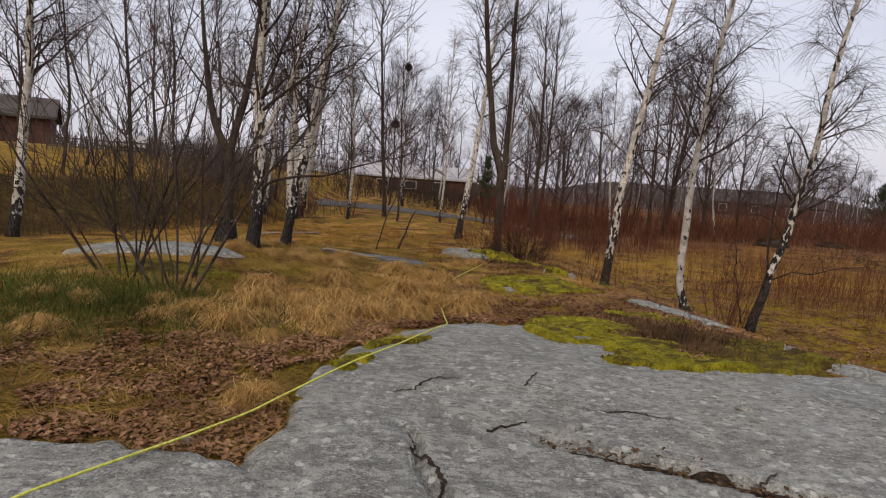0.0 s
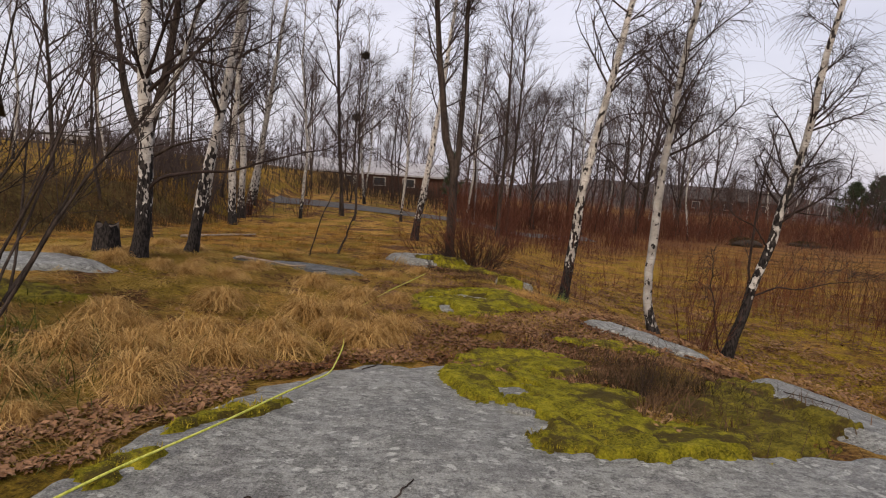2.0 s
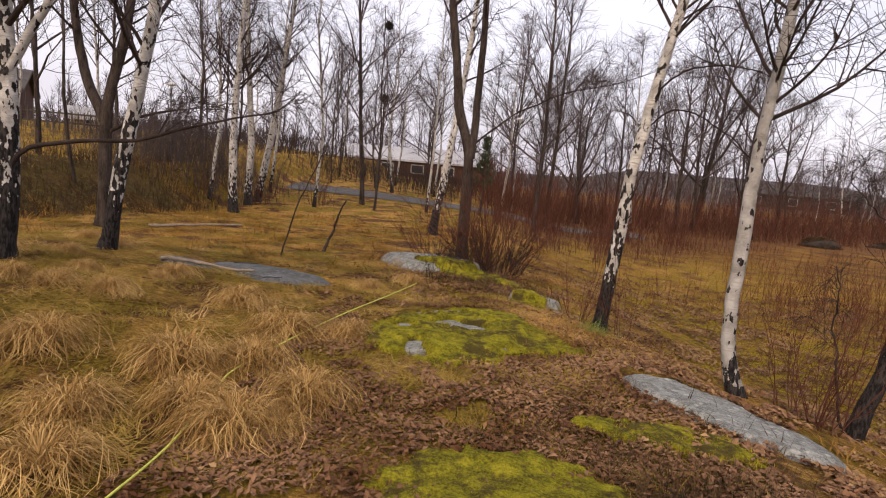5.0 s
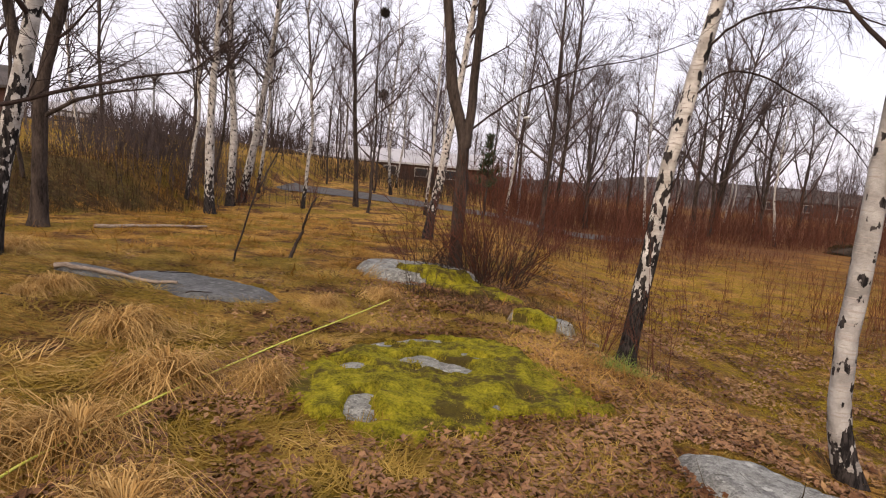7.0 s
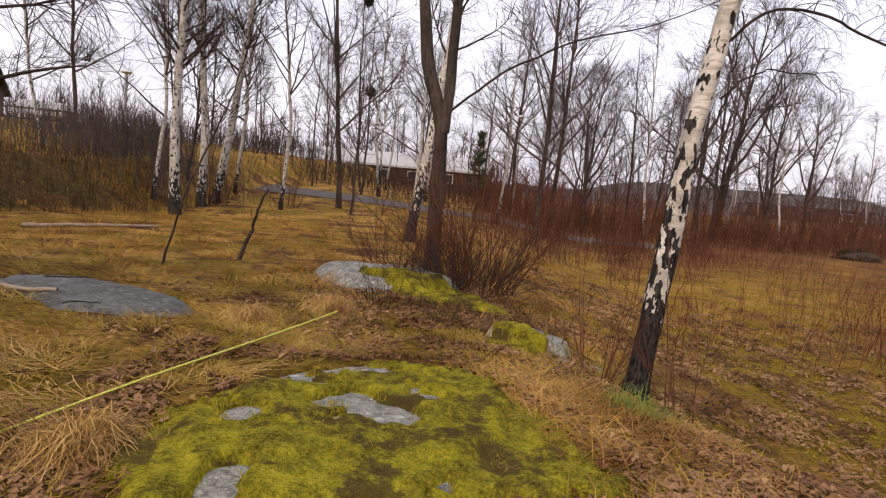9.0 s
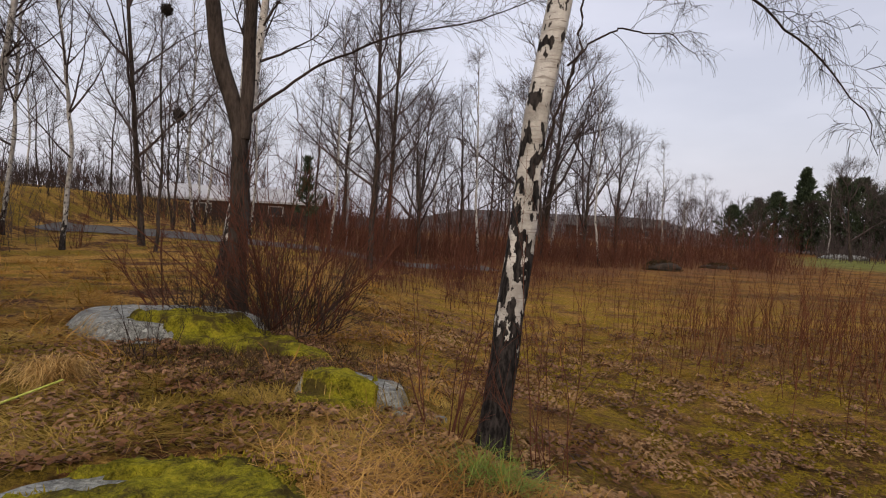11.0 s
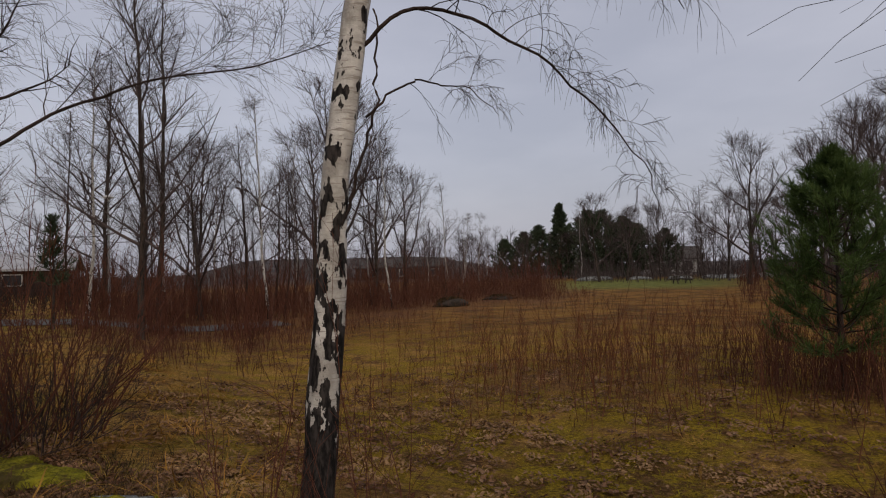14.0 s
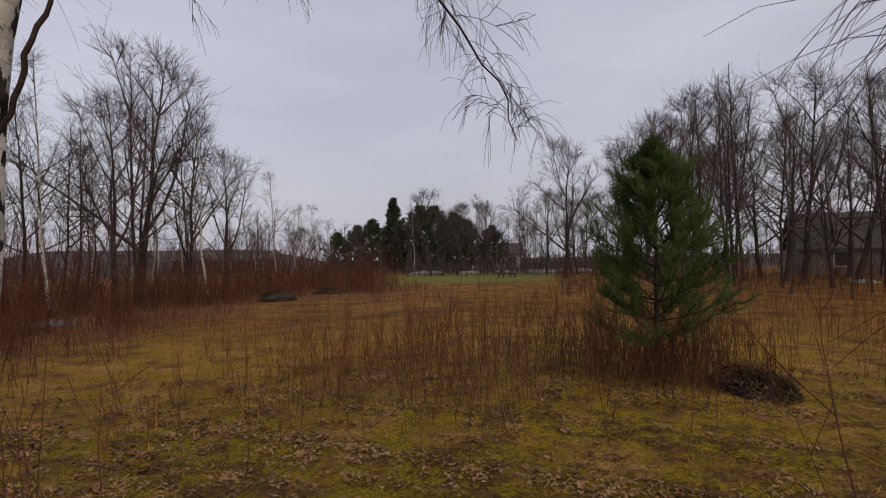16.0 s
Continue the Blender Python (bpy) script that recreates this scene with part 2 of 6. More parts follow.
def rock_material(name, tone=1.0):
    m, t, b = material(name, 0.55)
    b.inputs["Specular IOR Level"].default_value = 0.25
    v = coords(t)
    c = ramp(t, noise_tex(t, v, 0.8, 6, 0.62), [(0.30, (0.095, 0.104, 0.090)), (0.70, (0.205, 0.216, 0.188))])
    c = mix(t, ramp(t, noise_tex(t, coords(t, (1.0, 1.5, 1.0)), 7.0, 8, 0.78), [(0.46, (0.0,)), (0.56, (0.75,))]), c, (0.33, 0.35, 0.315))
    w = warped(t, v, 9.0, 0.10)
    d1, r1 = cells(t, w, 13.0)
    spot = ramp(t, d1, [(0.0, (1.0,)), (0.30, (0.9,)), (0.40, (0.0,))])
    some = ramp(t, r1, [(0.0, (0.0,)), (0.66, (0.0,)), (0.72, (1.0,))])
    c = mix(t, mix(t, 1.0, spot, some, "MULTIPLY"), c, (0.50, 0.52, 0.475))
    d2, r2 = cells(t, warped(t, v, 22.0, 0.05), 34.0)
    fleck = mix(t, 1.0, ramp(t, d2, [(0.0, (1.0,)), (0.28, (0.9,)), (0.42, (0.0,))]), ramp(t, r2, [(0.0, (0.0,)), (0.70, (0.0,)), (0.76, (0.9,))]), "MULTIPLY")
    c = mix(t, fleck, c, (0.42, 0.43, 0.39))
    c = mix(t, ramp(t, noise_tex(t, coords(t, (1, 1.6, 1)), 15, 6, 0.72), [(0.55, (0.0,)), (0.61, (0.8,))]), c, (0.05, 0.05, 0.045))
    c = mix(t, ramp(t, noise_tex(t, v, 1.5, 6, 0.7), [(0.60, (0.0,)), (0.75, (0.7,))]), c, (0.055, 0.053, 0.05))
    c = mix(t, 0.3, c, ramp(t, noise_tex(t, v, 85, 3), [(0.3, (0.07, 0.07, 0.07)), (0.7, (0.42, 0.42, 0.41))]))
    if tone < 1:
        c = mix(t, 1.0, c, (tone, tone, tone * 1.03), "MULTIPLY")
    t.links.new(c, b.inputs["Base Color"])
    wet = ramp(t, noise_tex(t, v, 1.4, 4), [(0.35, (0.42,)), (0.65, (0.8,))])
    t.links.new(wet, b.inputs["Roughness"])
    h = mix(t, 0.5, noise_tex(t, v, 8, 6, 0.7), noise_tex(t, v, 55, 4))
    bump(t, b, h, 0.9, 0.045)
    return m


def ground_material():
    """Litter, straw, moss and bare earth, by two sets of zones painted over the land."""
    m, t, b = material("winter_ground", 0.9)
    v = coords(t)

    def zones(name):
        z = t.nodes.new("ShaderNodeAttribute")
        z.attribute_name = name
        zs = t.nodes.new("ShaderNodeSeparateColor")
        t.links.new(z.outputs["Color"], zs.inputs[0])
        return zs.outputs[0], zs.outputs[1], zs.outputs[2], z.outputs["Alpha"]

    z_meadow, z_far, z_moss, z_lawn = zones("zone")
    z_wood, z_rust, z_dark, _ = zones("cover")
    dl, rl = cells(t, warped(t, v, 14.0, 0.06), 21.0)
    leaf = ramp(t, rl, [(0.0, (0.035, 0.016, 0.008)), (0.35, (0.12, 0.05, 0.02)), (0.7, (0.21, 0.10, 0.042)), (1.0, (0.32, 0.18, 0.085))])
    leaf = mix(t, ramp(t, dl, [(0.0, (0.0,)), (0.45, (0.0,)), (0.75, (0.85,))]), leaf, (0.022, 0.014, 0.009))
    litter = mix(t, 0.4, leaf, ramp(t, noise_tex(t, v, 16, 5, 0.7), [(0.3, (0.04, 0.02, 0.010)), (0.55, (0.15, 0.068, 0.028)), (0.75, (0.29, 0.16, 0.07))]))
    straw = ramp(t, noise_tex(t, coords(t, (1, 2.2, 1)), 14, 6, 0.75), [(0.28, (0.13, 0.066, 0.017)), (0.5, (0.42, 0.245, 0.055)), (0.75, (0.66, 0.43, 0.13))])
    olive = ramp(t, noise_tex(t, v, 22, 6, 0.75), [(0.3, (0.06, 0.042, 0.007)), (0.5, (0.23, 0.165, 0.018)), (0.72, (0.41, 0.29, 0.035))])
    moss = ramp(t, noise_tex(t, v, 26, 6, 0.75), [(0.30, (0.08, 0.052, 0.006)), (0.5, (0.31, 0.215, 0.013)), (0.72, (0.50, 0.36, 0.026))])
    c = mix(t, ramp(t, noise_tex(t, v, 1.1, 6, 0.7), [(0.43, (0.0,)), (0.55, (1.0,))]), litter, straw)
    c = mix(t, ramp(t, noise_tex(t, coords(t, (1.1, 0.9, 1)), 0.75, 6, 0.7), [(0.48, (0.0,)), (0.58, (0.85,))]), c, olive)
    m2 = mix(t, ramp(t, noise_tex(t, v, 0.9, 7, 0.72), [(0.40, (0.0,)), (0.60, (0.85,))]), straw, litter)
    m2 = mix(t, ramp(t, noise_tex(t, coords(t, (0.9, 1.1, 1)), 1.3, 7, 0.72), [(0.45, (0.0,)), (0.57, (0.85,))]), m2, moss)
    m2 = mix(t, z_moss, m2, mix(t, ramp(t, noise_tex(t, v, 3.0, 6, 0.72), [(0.46, (0.0,)), (0.58, (0.9,))]), moss, litter))
    c = mix(t, z_meadow, c, m2)
    fib = mix(t, 0.5, noise_tex(t, coords(t, (1, 7, 2)), 55, 4, 0.7), noise_tex(t, coords(t, (6, 1, 2)), 60, 4, 0.7))
    c = mix(t, 0.75, c, ramp(t, fib, [(0.25, (0.10, 0.09, 0.08)), (0.5, (0.75, 0.7, 0.64)), (0.75, (1.9, 1.8, 1.6))]), "MULTIPLY")
    far = ramp(t, noise_tex(t, v, 0.7, 7, 0.7), [(0.3, (0.06, 0.026, 0.008)), (0.55, (0.17, 0.078, 0.018)), (0.75, (0.23, 0.125, 0.026))])
    c = mix(t, z_far, c, far)
    rust = mix(t, 0.5, litter, ramp(t, noise_tex(t, v, 5.0, 7, 0.72), [(0.3, (0.045, 0.02, 0.010)), (0.7, (0.20, 0.088, 0.036))]))
    c = mix(t, z_rust, c, rust)
    c = mix(t, z_dark, c, ramp(t, noise_tex(t, v, 7.0, 6, 0.75), [(0.3, (0.018, 0.014, 0.008)), (0.55, (0.055, 0.042, 0.02)), (0.75, (0.12, 0.10, 0.035))]))
    lawn = ramp(t, noise_tex(t, v, 1.5, 5), [(0.3, (0.08, 0.10, 0.022)), (0.7, (0.16, 0.18, 0.045))])
    c = mix(t, z_lawn, c, lawn)
    c = mix(t, z_wood, c, ramp(t, noise_tex(t, v, 0.25, 7, 0.75), [(0.3, (0.035, 0.03, 0.028)), (0.7, (0.11, 0.095, 0.09))]))
    t.links.new(c, b.inputs["Base Color"])
    h = mix(t, 0.5, noise_tex(t, v, 10, 6, 0.75), fib)
    bump(t, b, h, 1.0, 0.06)
    return m


def moss_material(name, low, mid, high, brown):
    m, t, b = material(name, 0.95)
    v = coords(t)
    c = ramp(t, noise_tex(t, v, 7, 6, 0.7), [(0.30, (0.012, 0.012, 0.004)), (0.42, low), (0.58, mid), (0.75, high)])
    c = mix(t, 0.45, c, ramp(t, noise_tex(t, v, 60, 4), [(0.3, low), (0.7, high)]))
    c = mix(t, ramp(t, noise_tex(t, v, 2.6, 7, 0.72), [(brown, (0.0,)), (brown + 0.12, (0.85,))]), c, (0.06, 0.042, 0.016))
    t.links.new(c, b.inputs["Base Color"])
    bump(t, b, mix(t, 0.5, noise_tex(t, v, 24, 5, 0.7), noise_tex(t, v, 110, 3)), 1.0, 0.045)
    return m


M_ROCK, M_WETROCK, M_GROUND = rock_material("grey_bedrock"), rock_material("wet_dark_rock", 0.45), ground_material()
M_MOSS = moss_material("bright_moss", (0.10, 0.095, 0.008), (0.26, 0.25, 0.014), (0.42, 0.36, 0.03), 0.505)
M_OLIVE = moss_material("olive_moss", (0.08, 0.07, 0.010), (0.19, 0.165, 0.018), (0.31, 0.25, 0.03), 0.49)


# ---- mesh tools ----
def mesh_np(name, verts, tris, mat, smooth=True):
    """A mesh from arrays of points and triangles."""
    verts, tris = np.asarray(verts, np.float32), np.asarray(tris, np.int32)
    me = bpy.data.meshes.new(name)
    me.vertices.add(len(verts))
    me.vertices.foreach_set("co", verts.ravel())
    me.loops.add(tris.size)
    me.loops.foreach_set("vertex_index", tris.ravel())
    me.polygons.add(len(tris))
    me.polygons.foreach_set("loop_start", np.arange(len(tris), dtype=np.int32) * 3)
    me.polygons.foreach_set("use_smooth", np.full(len(tris), smooth))
    me.materials.append(mat)
    me.update(calc_edges=True)
    me.validate()
    return me


def joined(pieces):
    """Joins (points, triangles) pairs into one."""
    vs, ts, n = [], [], 0
    for v, t in pieces:
        vs.append(v)
        ts.append(t + n)
        n += len(v)
    return np.concatenate(vs), np.concatenate(ts)


def part(name, bm, mat, parent, label=""):
    """Links a bmesh as one mesh object under a thing or a part."""
    me = bpy.data.meshes.new(name)
    bm.to_mesh(me)
    bm.free()
    me.materials.append(mat)
    ob = new(name, me)
    ob.parent = parent
    return tagged(ob, label)


def np_part(name, geo, mat, parent, label="", smooth=True):
    ob = new(name, mesh_np(name, geo[0], geo[1], mat, smooth))
    ob.parent = parent
    return tagged(ob, label)


def norm(a):
    return a / np.maximum(np.linalg.norm(a, axis=-1, keepdims=True), 1e-9)


def tubes(P, R, sides=3):
    """Round stems along N paths of K points, P (N, K, 3), with radii R (N, K)."""
    N, K, _ = P.shape
    T = norm(np.gradient(P, axis=1))
    ref = np.where(np.abs(T[..., 2:3]) > 0.9, np.array([1.0, 0, 0]), np.array([0, 0, 1.0]))
    ref = np.broadcast_to(ref[:, :1], T.shape)
    U = norm(np.cross(T, ref))
    V = np.cross(T, U)
    a = np.arange(sides) * 2 * math.pi / sides
    ring = P[:, :, None] + R[:, :, None, None] * (np.cos(a)[:, None] * U[:, :, None] + np.sin(a)[:, None] * V[:, :, None])
    verts = ring.reshape(-1, 3)
    base = (np.arange(N)[:, None, None] * K + np.arange(K - 1)[None, :, None]) * sides
    i, j = np.arange(sides), (np.arange(sides) + 1) % sides
    q = np.stack([base + i, base + j, base + sides + j, base + sides + i], -1).reshape(-1, 4)
    return verts, np.concatenate([q[:, [0, 1, 2]], q[:, [0, 2, 3]]])


def ribbons(P, W, side):
    """Flat blades along N paths, P (N, K, 3), with half widths W (N, K) across side (N, 3)."""
    N, K, _ = P.shape
    L, R = P - W[..., None] * side[:, None], P + W[..., None] * side[:, None]
    verts = np.stack([L, R], 2).reshape(-1, 3)
    b = (np.arange(N)[:, None] * K + np.arange(K - 1)[None]).reshape(-1) * 2
    return verts, np.concatenate([np.stack([b, b + 1, b + 3], -1), np.stack([b, b + 3, b + 2], -1)])


def shoots(rng, O, D, L, K, up, wob):
    """Paths that start at O along D, L long, bending up (or down: minus) and wobbling."""
    P, d = [O], D
    for _ in range(K - 1):
        d = norm(d + np.array([0, 0, up / (K - 1)]) + rng.normal(0, wob, d.shape))
        P.append(P[-1] + d * (L / (K - 1))[:, None])
    return np.stack(P, 1)


def kids(rng, P, n, lo, hi, a0, a1):
    """Starting points and directions of n side shoots on each path."""
    N, K, _ = P.shape
    idx = np.repeat(np.arange(N), n)
    v = rng.uniform(lo, hi, len(idx)) * (K - 1)
    k = np.minimum(v.astype(int), K - 2)
    f = (v - k)[:, None]
    A, B = P[idx, k], P[idx, k + 1]
    T = norm(B - A)
    perp = norm(np.cross(T, rng.normal(0, 1, T.shape)))
    a = rng.uniform(a0, a1, len(idx))[:, None]
    return idx, v / (K - 1), A + (B - A) * f, norm(T * np.cos(a) + perp * np.sin(a))


# ---- lie of the land ----
def sstep(a,b,x):
    t=np.clip((x-a)/(b-a),0,1); return t*t*(3-2*t)
def H(x,y):
    x=np.asarray(x,float); y=np.asarray(y,float)
    ridge=0.30-0.27*sstep(4,8,y)-0.15*sstep(9,17,y)-0.25*sstep(17,24,y)
    e0=3.3-0.9*sstep(5,9.8,y)-1.4*sstep(9.8,12.3,y)
    right=sstep(e0,e0+4.9,x)
    far=-0.9-0.25*sstep(8,14,x)*sstep(16,8,y)
    z=ridge*(1-right)+far*right
    z=z+0.42*np.exp(-(((x+4.6)/2.6)**2+((y-9.6)/4.0)**2))*1.0
    s=x-0.25*(np.clip(y,8,20)-12)
    z=z+(1.3*sstep(-9.7,-12.4,s)+0.8*sstep(-12,-28,s))*sstep(0,10,y)
    z=z+0.75*sstep(22,40,y)*sstep(4,-8,x)
    return z


def lumps(x, y, scale, seed=0.0):
    """Smooth unevenness between about -1 and 1."""
    s = 0
    for k, (a, b) in enumerate(((1.0, 0.3), (-0.4, 1.1), (0.8, -0.9), (1.7, 0.6), (-1.3, 1.9), (2.3, -1.7), (2.9, 2.2))):
        s = s + np.sin((a * x + b * y) / scale * 2 + 1.7 * k + seed) / (1 + 0.35 * k)
    return s / 3.2


ROCKS = {
    "main": [(0.55, 3.0, 1.75, 4.15, 0), (3.0, 2.75, 3.4, 2.5, 10), (-1.9, 1.25, 2.4, 1.5, 4), (2.2, -1.5, 6, 4, 0)],
    "meadow_side": [(4.65, 7.05, 1.0, 2.05, -27)],
    "birch_foot": [(3.25, 9.0, 0.95, 0.42, -44)],
    "alder_foot": [(0.38, 15.0, 1.05, 0.8, -18)],
    "middle": [(-1.65, 12.25, 1.0, 0.55, -8), (-2.6, 11.9, 0.5, 0.25, 0)],
    "stump_side": [(-5.0, 8.9, 1.6, 0.55, 8)],
    "mossy": [(1.08, 10.45, 0.78, 1.15, -20)],
    "small": [(2.05, 12.85, 0.42, 0.3, 20)],
}
RISE = {"main": 0.05, "meadow_side": 0.07, "birch_foot": 0.05, "alder_foot": 0.13, "middle": 0.03, "stump_side": 0.05, "mossy": 0.03, "small": 0.12}


def inside(x, y, spots, rough=0.09, seed=0.0):
    """How far a place lies inside a union of ovals (0 at the edge, 1 in the middle)."""
    xx = x + rough * lumps(x, y, 0.55, seed) + rough * 0.6 * lumps(y, x, 0.2, seed + 2)
    yy = y + rough * lumps(y + 9, x, 0.6, seed) + rough * 0.6 * lumps(x, y, 0.17, seed + 4)
    best = np.full(np.shape(x), -9.0)
    for cx, cy, rx, ry, rot in spots:
        c, s = math.cos(radians(rot)), math.sin(radians(rot))
        u, v = (xx - cx) * c + (yy - cy) * s, -(xx - cx) * s + (yy - cy) * c
        best = np.maximum(best, 1 - np.sqrt((u / rx) ** 2 + (v / ry) ** 2))
    return best


def rock_top(name, x, y):
    d = inside(x, y, ROCKS[name], 0.16 if name == "main" else 0.08)
    z = H(x, y) - 0.06 + (RISE[name] + 0.06) * sstep(-0.02, 0.22 if name != "main" else 0.10, d) + 0.012 * lumps(x, y, 0.5) + 0.006 * lumps(x, y, 0.14)
    if name == "main":
        q = y - 3.0 + 0.38 * (x - 0.8) + 0.07 * lumps(x, y, 0.3)
        z = z - 0.15 * np.where(q > 0, sstep(0.16, 0.0, q), sstep(-0.06, 0.0, q)) * sstep(0.3, 0.55, x) * sstep(3.4, 2.4, x)
        z = z - 0.09 * np.exp(-((x + 0.34 - 0.33 * (3.1 - y) + 0.05 * lumps(y, x, 0.2)) / 0.026) ** 2) * sstep(3.3, 3.1, y)
        z = z - 0.03 * np.exp(-((y - 3.9 - 0.2 * x + 0.08 * lumps(x, y, 0.25)) / 0.02) ** 2) * sstep(-0.7, -0.4, x) * sstep(0.5, 0.2, x)
        z = z + 0.03 * lumps(x, y, 1.3, 3.0)
    return z, d


def surface(x, y):
    """The height of what one stands on: ground or rock."""
    z = H(x, y) + 0.02 * lumps(x, y, 0.9)
    for k in ROCKS:
        r, d = rock_top(k, x, y)
        z = np.where(d > 0, np.maximum(z, r), z)
    return z


def grid_sheet(xs, ys, zf, keep=None):
    X, Y = np.meshgrid(xs, ys)
    Z = zf(X, Y)
    n = len(xs)
    i = (np.arange(len(ys) - 1)[:, None] * n + np.arange(n - 1)[None]).ravel()
    if keep is not None:
        k = keep(X, Y)
        ok = (k[:-1, :-1] | k[1:, 1:] | k[1:, :-1] | k[:-1, 1:]).ravel()
        i = i[ok]
    tris = np.concatenate([np.stack([i, i + 1, i + n + 1], -1), np.stack([i, i + n + 1, i + n], -1)])
    V = np.stack([X, Y, Z], -1).reshape(-1, 3)
    used = np.unique(tris)
    remap = np.zeros(len(V), int)
    remap[used] = np.arange(len(used))
    return V[used], remap[tris]


def spread_axis(lo, hi, step, far):
    mid = np.arange(lo, hi, step)
    out = np.cumsum(step * 1.16 ** np.arange(1, 60))
    return np.concatenate([(lo - out[out < far])[::-1], mid, hi + out[out < far]])


def far_hills(x, y):
    r = np.hypot(x - 2, y - 9)
    b = np.degrees(np.arctan2(x - 2, y - 9))
    return 6.0 * sstep(90, 190, r) * sstep(4, 14, b) * sstep(40, 28, b) + 1.5 * sstep(90, 200, r) * sstep(-10, -35, b)


def ground_z(x, y):
    z = H(x, y) + far_hills(x, y) + (0.02 * lumps(x, y, 0.9) + 0.012 * lumps(x, y, 0.25)) * sstep(60, 20, np.hypot(x, y - 8))
    for k in ROCKS:
        z = z - 0.16 * sstep(0.06, 0.16, inside(x, y, ROCKS[k], 0.16 if k == "main" else 0.08))
    return z


def mossy(x, y):
    """Where moss comes through the meadow, with a worn green track across it."""
    zone_ = sstep(2.6, 3.8, x) * sstep(15, 11, x) * sstep(20, 16.5, y) * sstep(9, 10.5, y)
    off = 0.84 * (y - 9.83) - 0.545 * (x - 2.46)
    track = np.exp(-((off + 0.25 * lumps(x, y, 1.6)) / 0.55) ** 2) * sstep(4.5, 6.5, x) * sstep(17, 14, x)
    zone_ = np.maximum(zone_, 0.8 * sstep(-11.5, -13.5, x) * sstep(8, 12, y))
    return np.clip(zone_ * sstep(-0.45, 0.25, lumps(x, y, 1.0, 13) + 0.7 * lumps(x, y, 0.35, 5)) + track * sstep(-0.6, 0.2, lumps(x, y, 0.4, 3)), 0, 1)


def thicket_edge(bearing):
    """How far from the middle of the walk the red-brown thicket begins, by bearing in degrees."""
    return 22 + 16 * sstep(12, 38, bearing) + 1.5 * np.sin(bearing * 0.9)


ground_geo = grid_sheet(spread_axis(-9, 15, 0.11, 1500), spread_axis(-3, 24, 0.11, 1500),
                        ground_z)
ground = new("ground", mesh_np("ground", ground_geo[0], ground_geo[1], M_GROUND))
gx, gy = ground_geo[0][:, 0], ground_geo[0][:, 1]
zone = ground.data.color_attributes.new("zone", "FLOAT_COLOR", "POINT")
zc = np.zeros((len(gx), 4), np.float32)
zc[:, 0] = np.maximum(sstep(3.2, 6.0, gx + 0.6 * sstep(10, 13, gy) * 2), sstep(-8, -12, gx))
zc[:, 1] = 0.85 * sstep(10, 24, np.hypot(gx - 2, gy - 9)) * sstep(4, 10, gx) + sstep(45, 80, np.hypot(gx, gy)) * (1 - 0.8 * sstep(4, 10, gx))
zc[:, 2] = 0.9 * mossy(gx, gy)
gr, gb = np.hypot(gx - 2, gy - 9), np.degrees(np.arctan2(gx - 2, gy - 9))
zc[:, 3] = sstep(46, 54, gr) * sstep(82, 74, gr) * 0.85 * sstep(40, 44, gb) * sstep(60, 54, gb)
zone.data.foreach_set("color", zc.ravel())
cover = ground.data.color_attributes.new("cover", "FLOAT_COLOR", "POINT")
cc = np.zeros((len(gx), 4), np.float32)
cc[:, 0] = sstep(82, 110, gr)
edge = thicket_edge(gb)
cc[:, 1] = np.clip(sstep(-10, -1, gr - edge) * sstep(-4, 2, gb) * sstep(46, 38, gb) * sstep(70, 60, gr) + 0.9 * np.exp(-((gx - 9.9) / 2.3) ** 2 - ((gy - 17.4) / 2.0) ** 2) + np.exp(-((gx - 12.2) / 1.2) ** 2 - ((gy - 14.1) / 1.1) ** 2), 0, 1) * (0.6 + 0.4 * sstep(-0.4, 0.4, lumps(gx, gy, 1.1, 8)))
gs = gx - 0.25 * (np.clip(gy, 8, 20) - 12)
cc[:, 2] = np.clip(sstep(-9.3, -10.2, gs) * sstep(-13.2, -12.0, gs) * sstep(5, 9, gy) * sstep(26, 21, gy), 0, 1) * 0.8
cover.data.foreach_set("color", cc.ravel())
tagged(ground, "uneven winter ground of litter, straw and moss", "ground", kind="structure")

ROCK_LABELS = {"main": "broad smooth grey bedrock slab with pale lichen", "meadow_side": "low grey bedrock slab above the meadow",
               "birch_foot": "pale grey rock ledge at the foot of a birch", "alder_foot": "rounded grey rock with moss beside the dark trunk",
               "middle": "dark wet flat rock in the grass", "stump_side": "flat grey rock beside the stump",
               "mossy": "grey rock showing through a moss cushion", "small": "small mossy stone at the meadow edge"}
for k, spots in ROCKS.items():
    x0, x1 = min(s[0] - max(s[2:4]) for s in spots) - 0.3, max(s[0] + max(s[2:4]) for s in spots) + 0.3
    y0, y1 = min(s[1] - max(s[2:4]) for s in spots) - 0.3, max(s[1] + max(s[2:4]) for s in spots) + 0.3
    step = 0.03 if k == "main" else 0.04
    geo = grid_sheet(np.arange(max(x0, -6), min(x1, 9), step), np.arange(max(y0, -2.5), y1, step), lambda x, y, k=k: rock_top(k, x, y)[0], lambda x, y, k=k: rock_top(k, x, y)[1] > -0.06)
    tagged(new("bedrock" if k != "small" else "stone", mesh_np("bedrock", *geo, M_WETROCK if k == "middle" else M_ROCK)), ROCK_LABELS[k], "rock", kind="structure" if k == "main" else "")

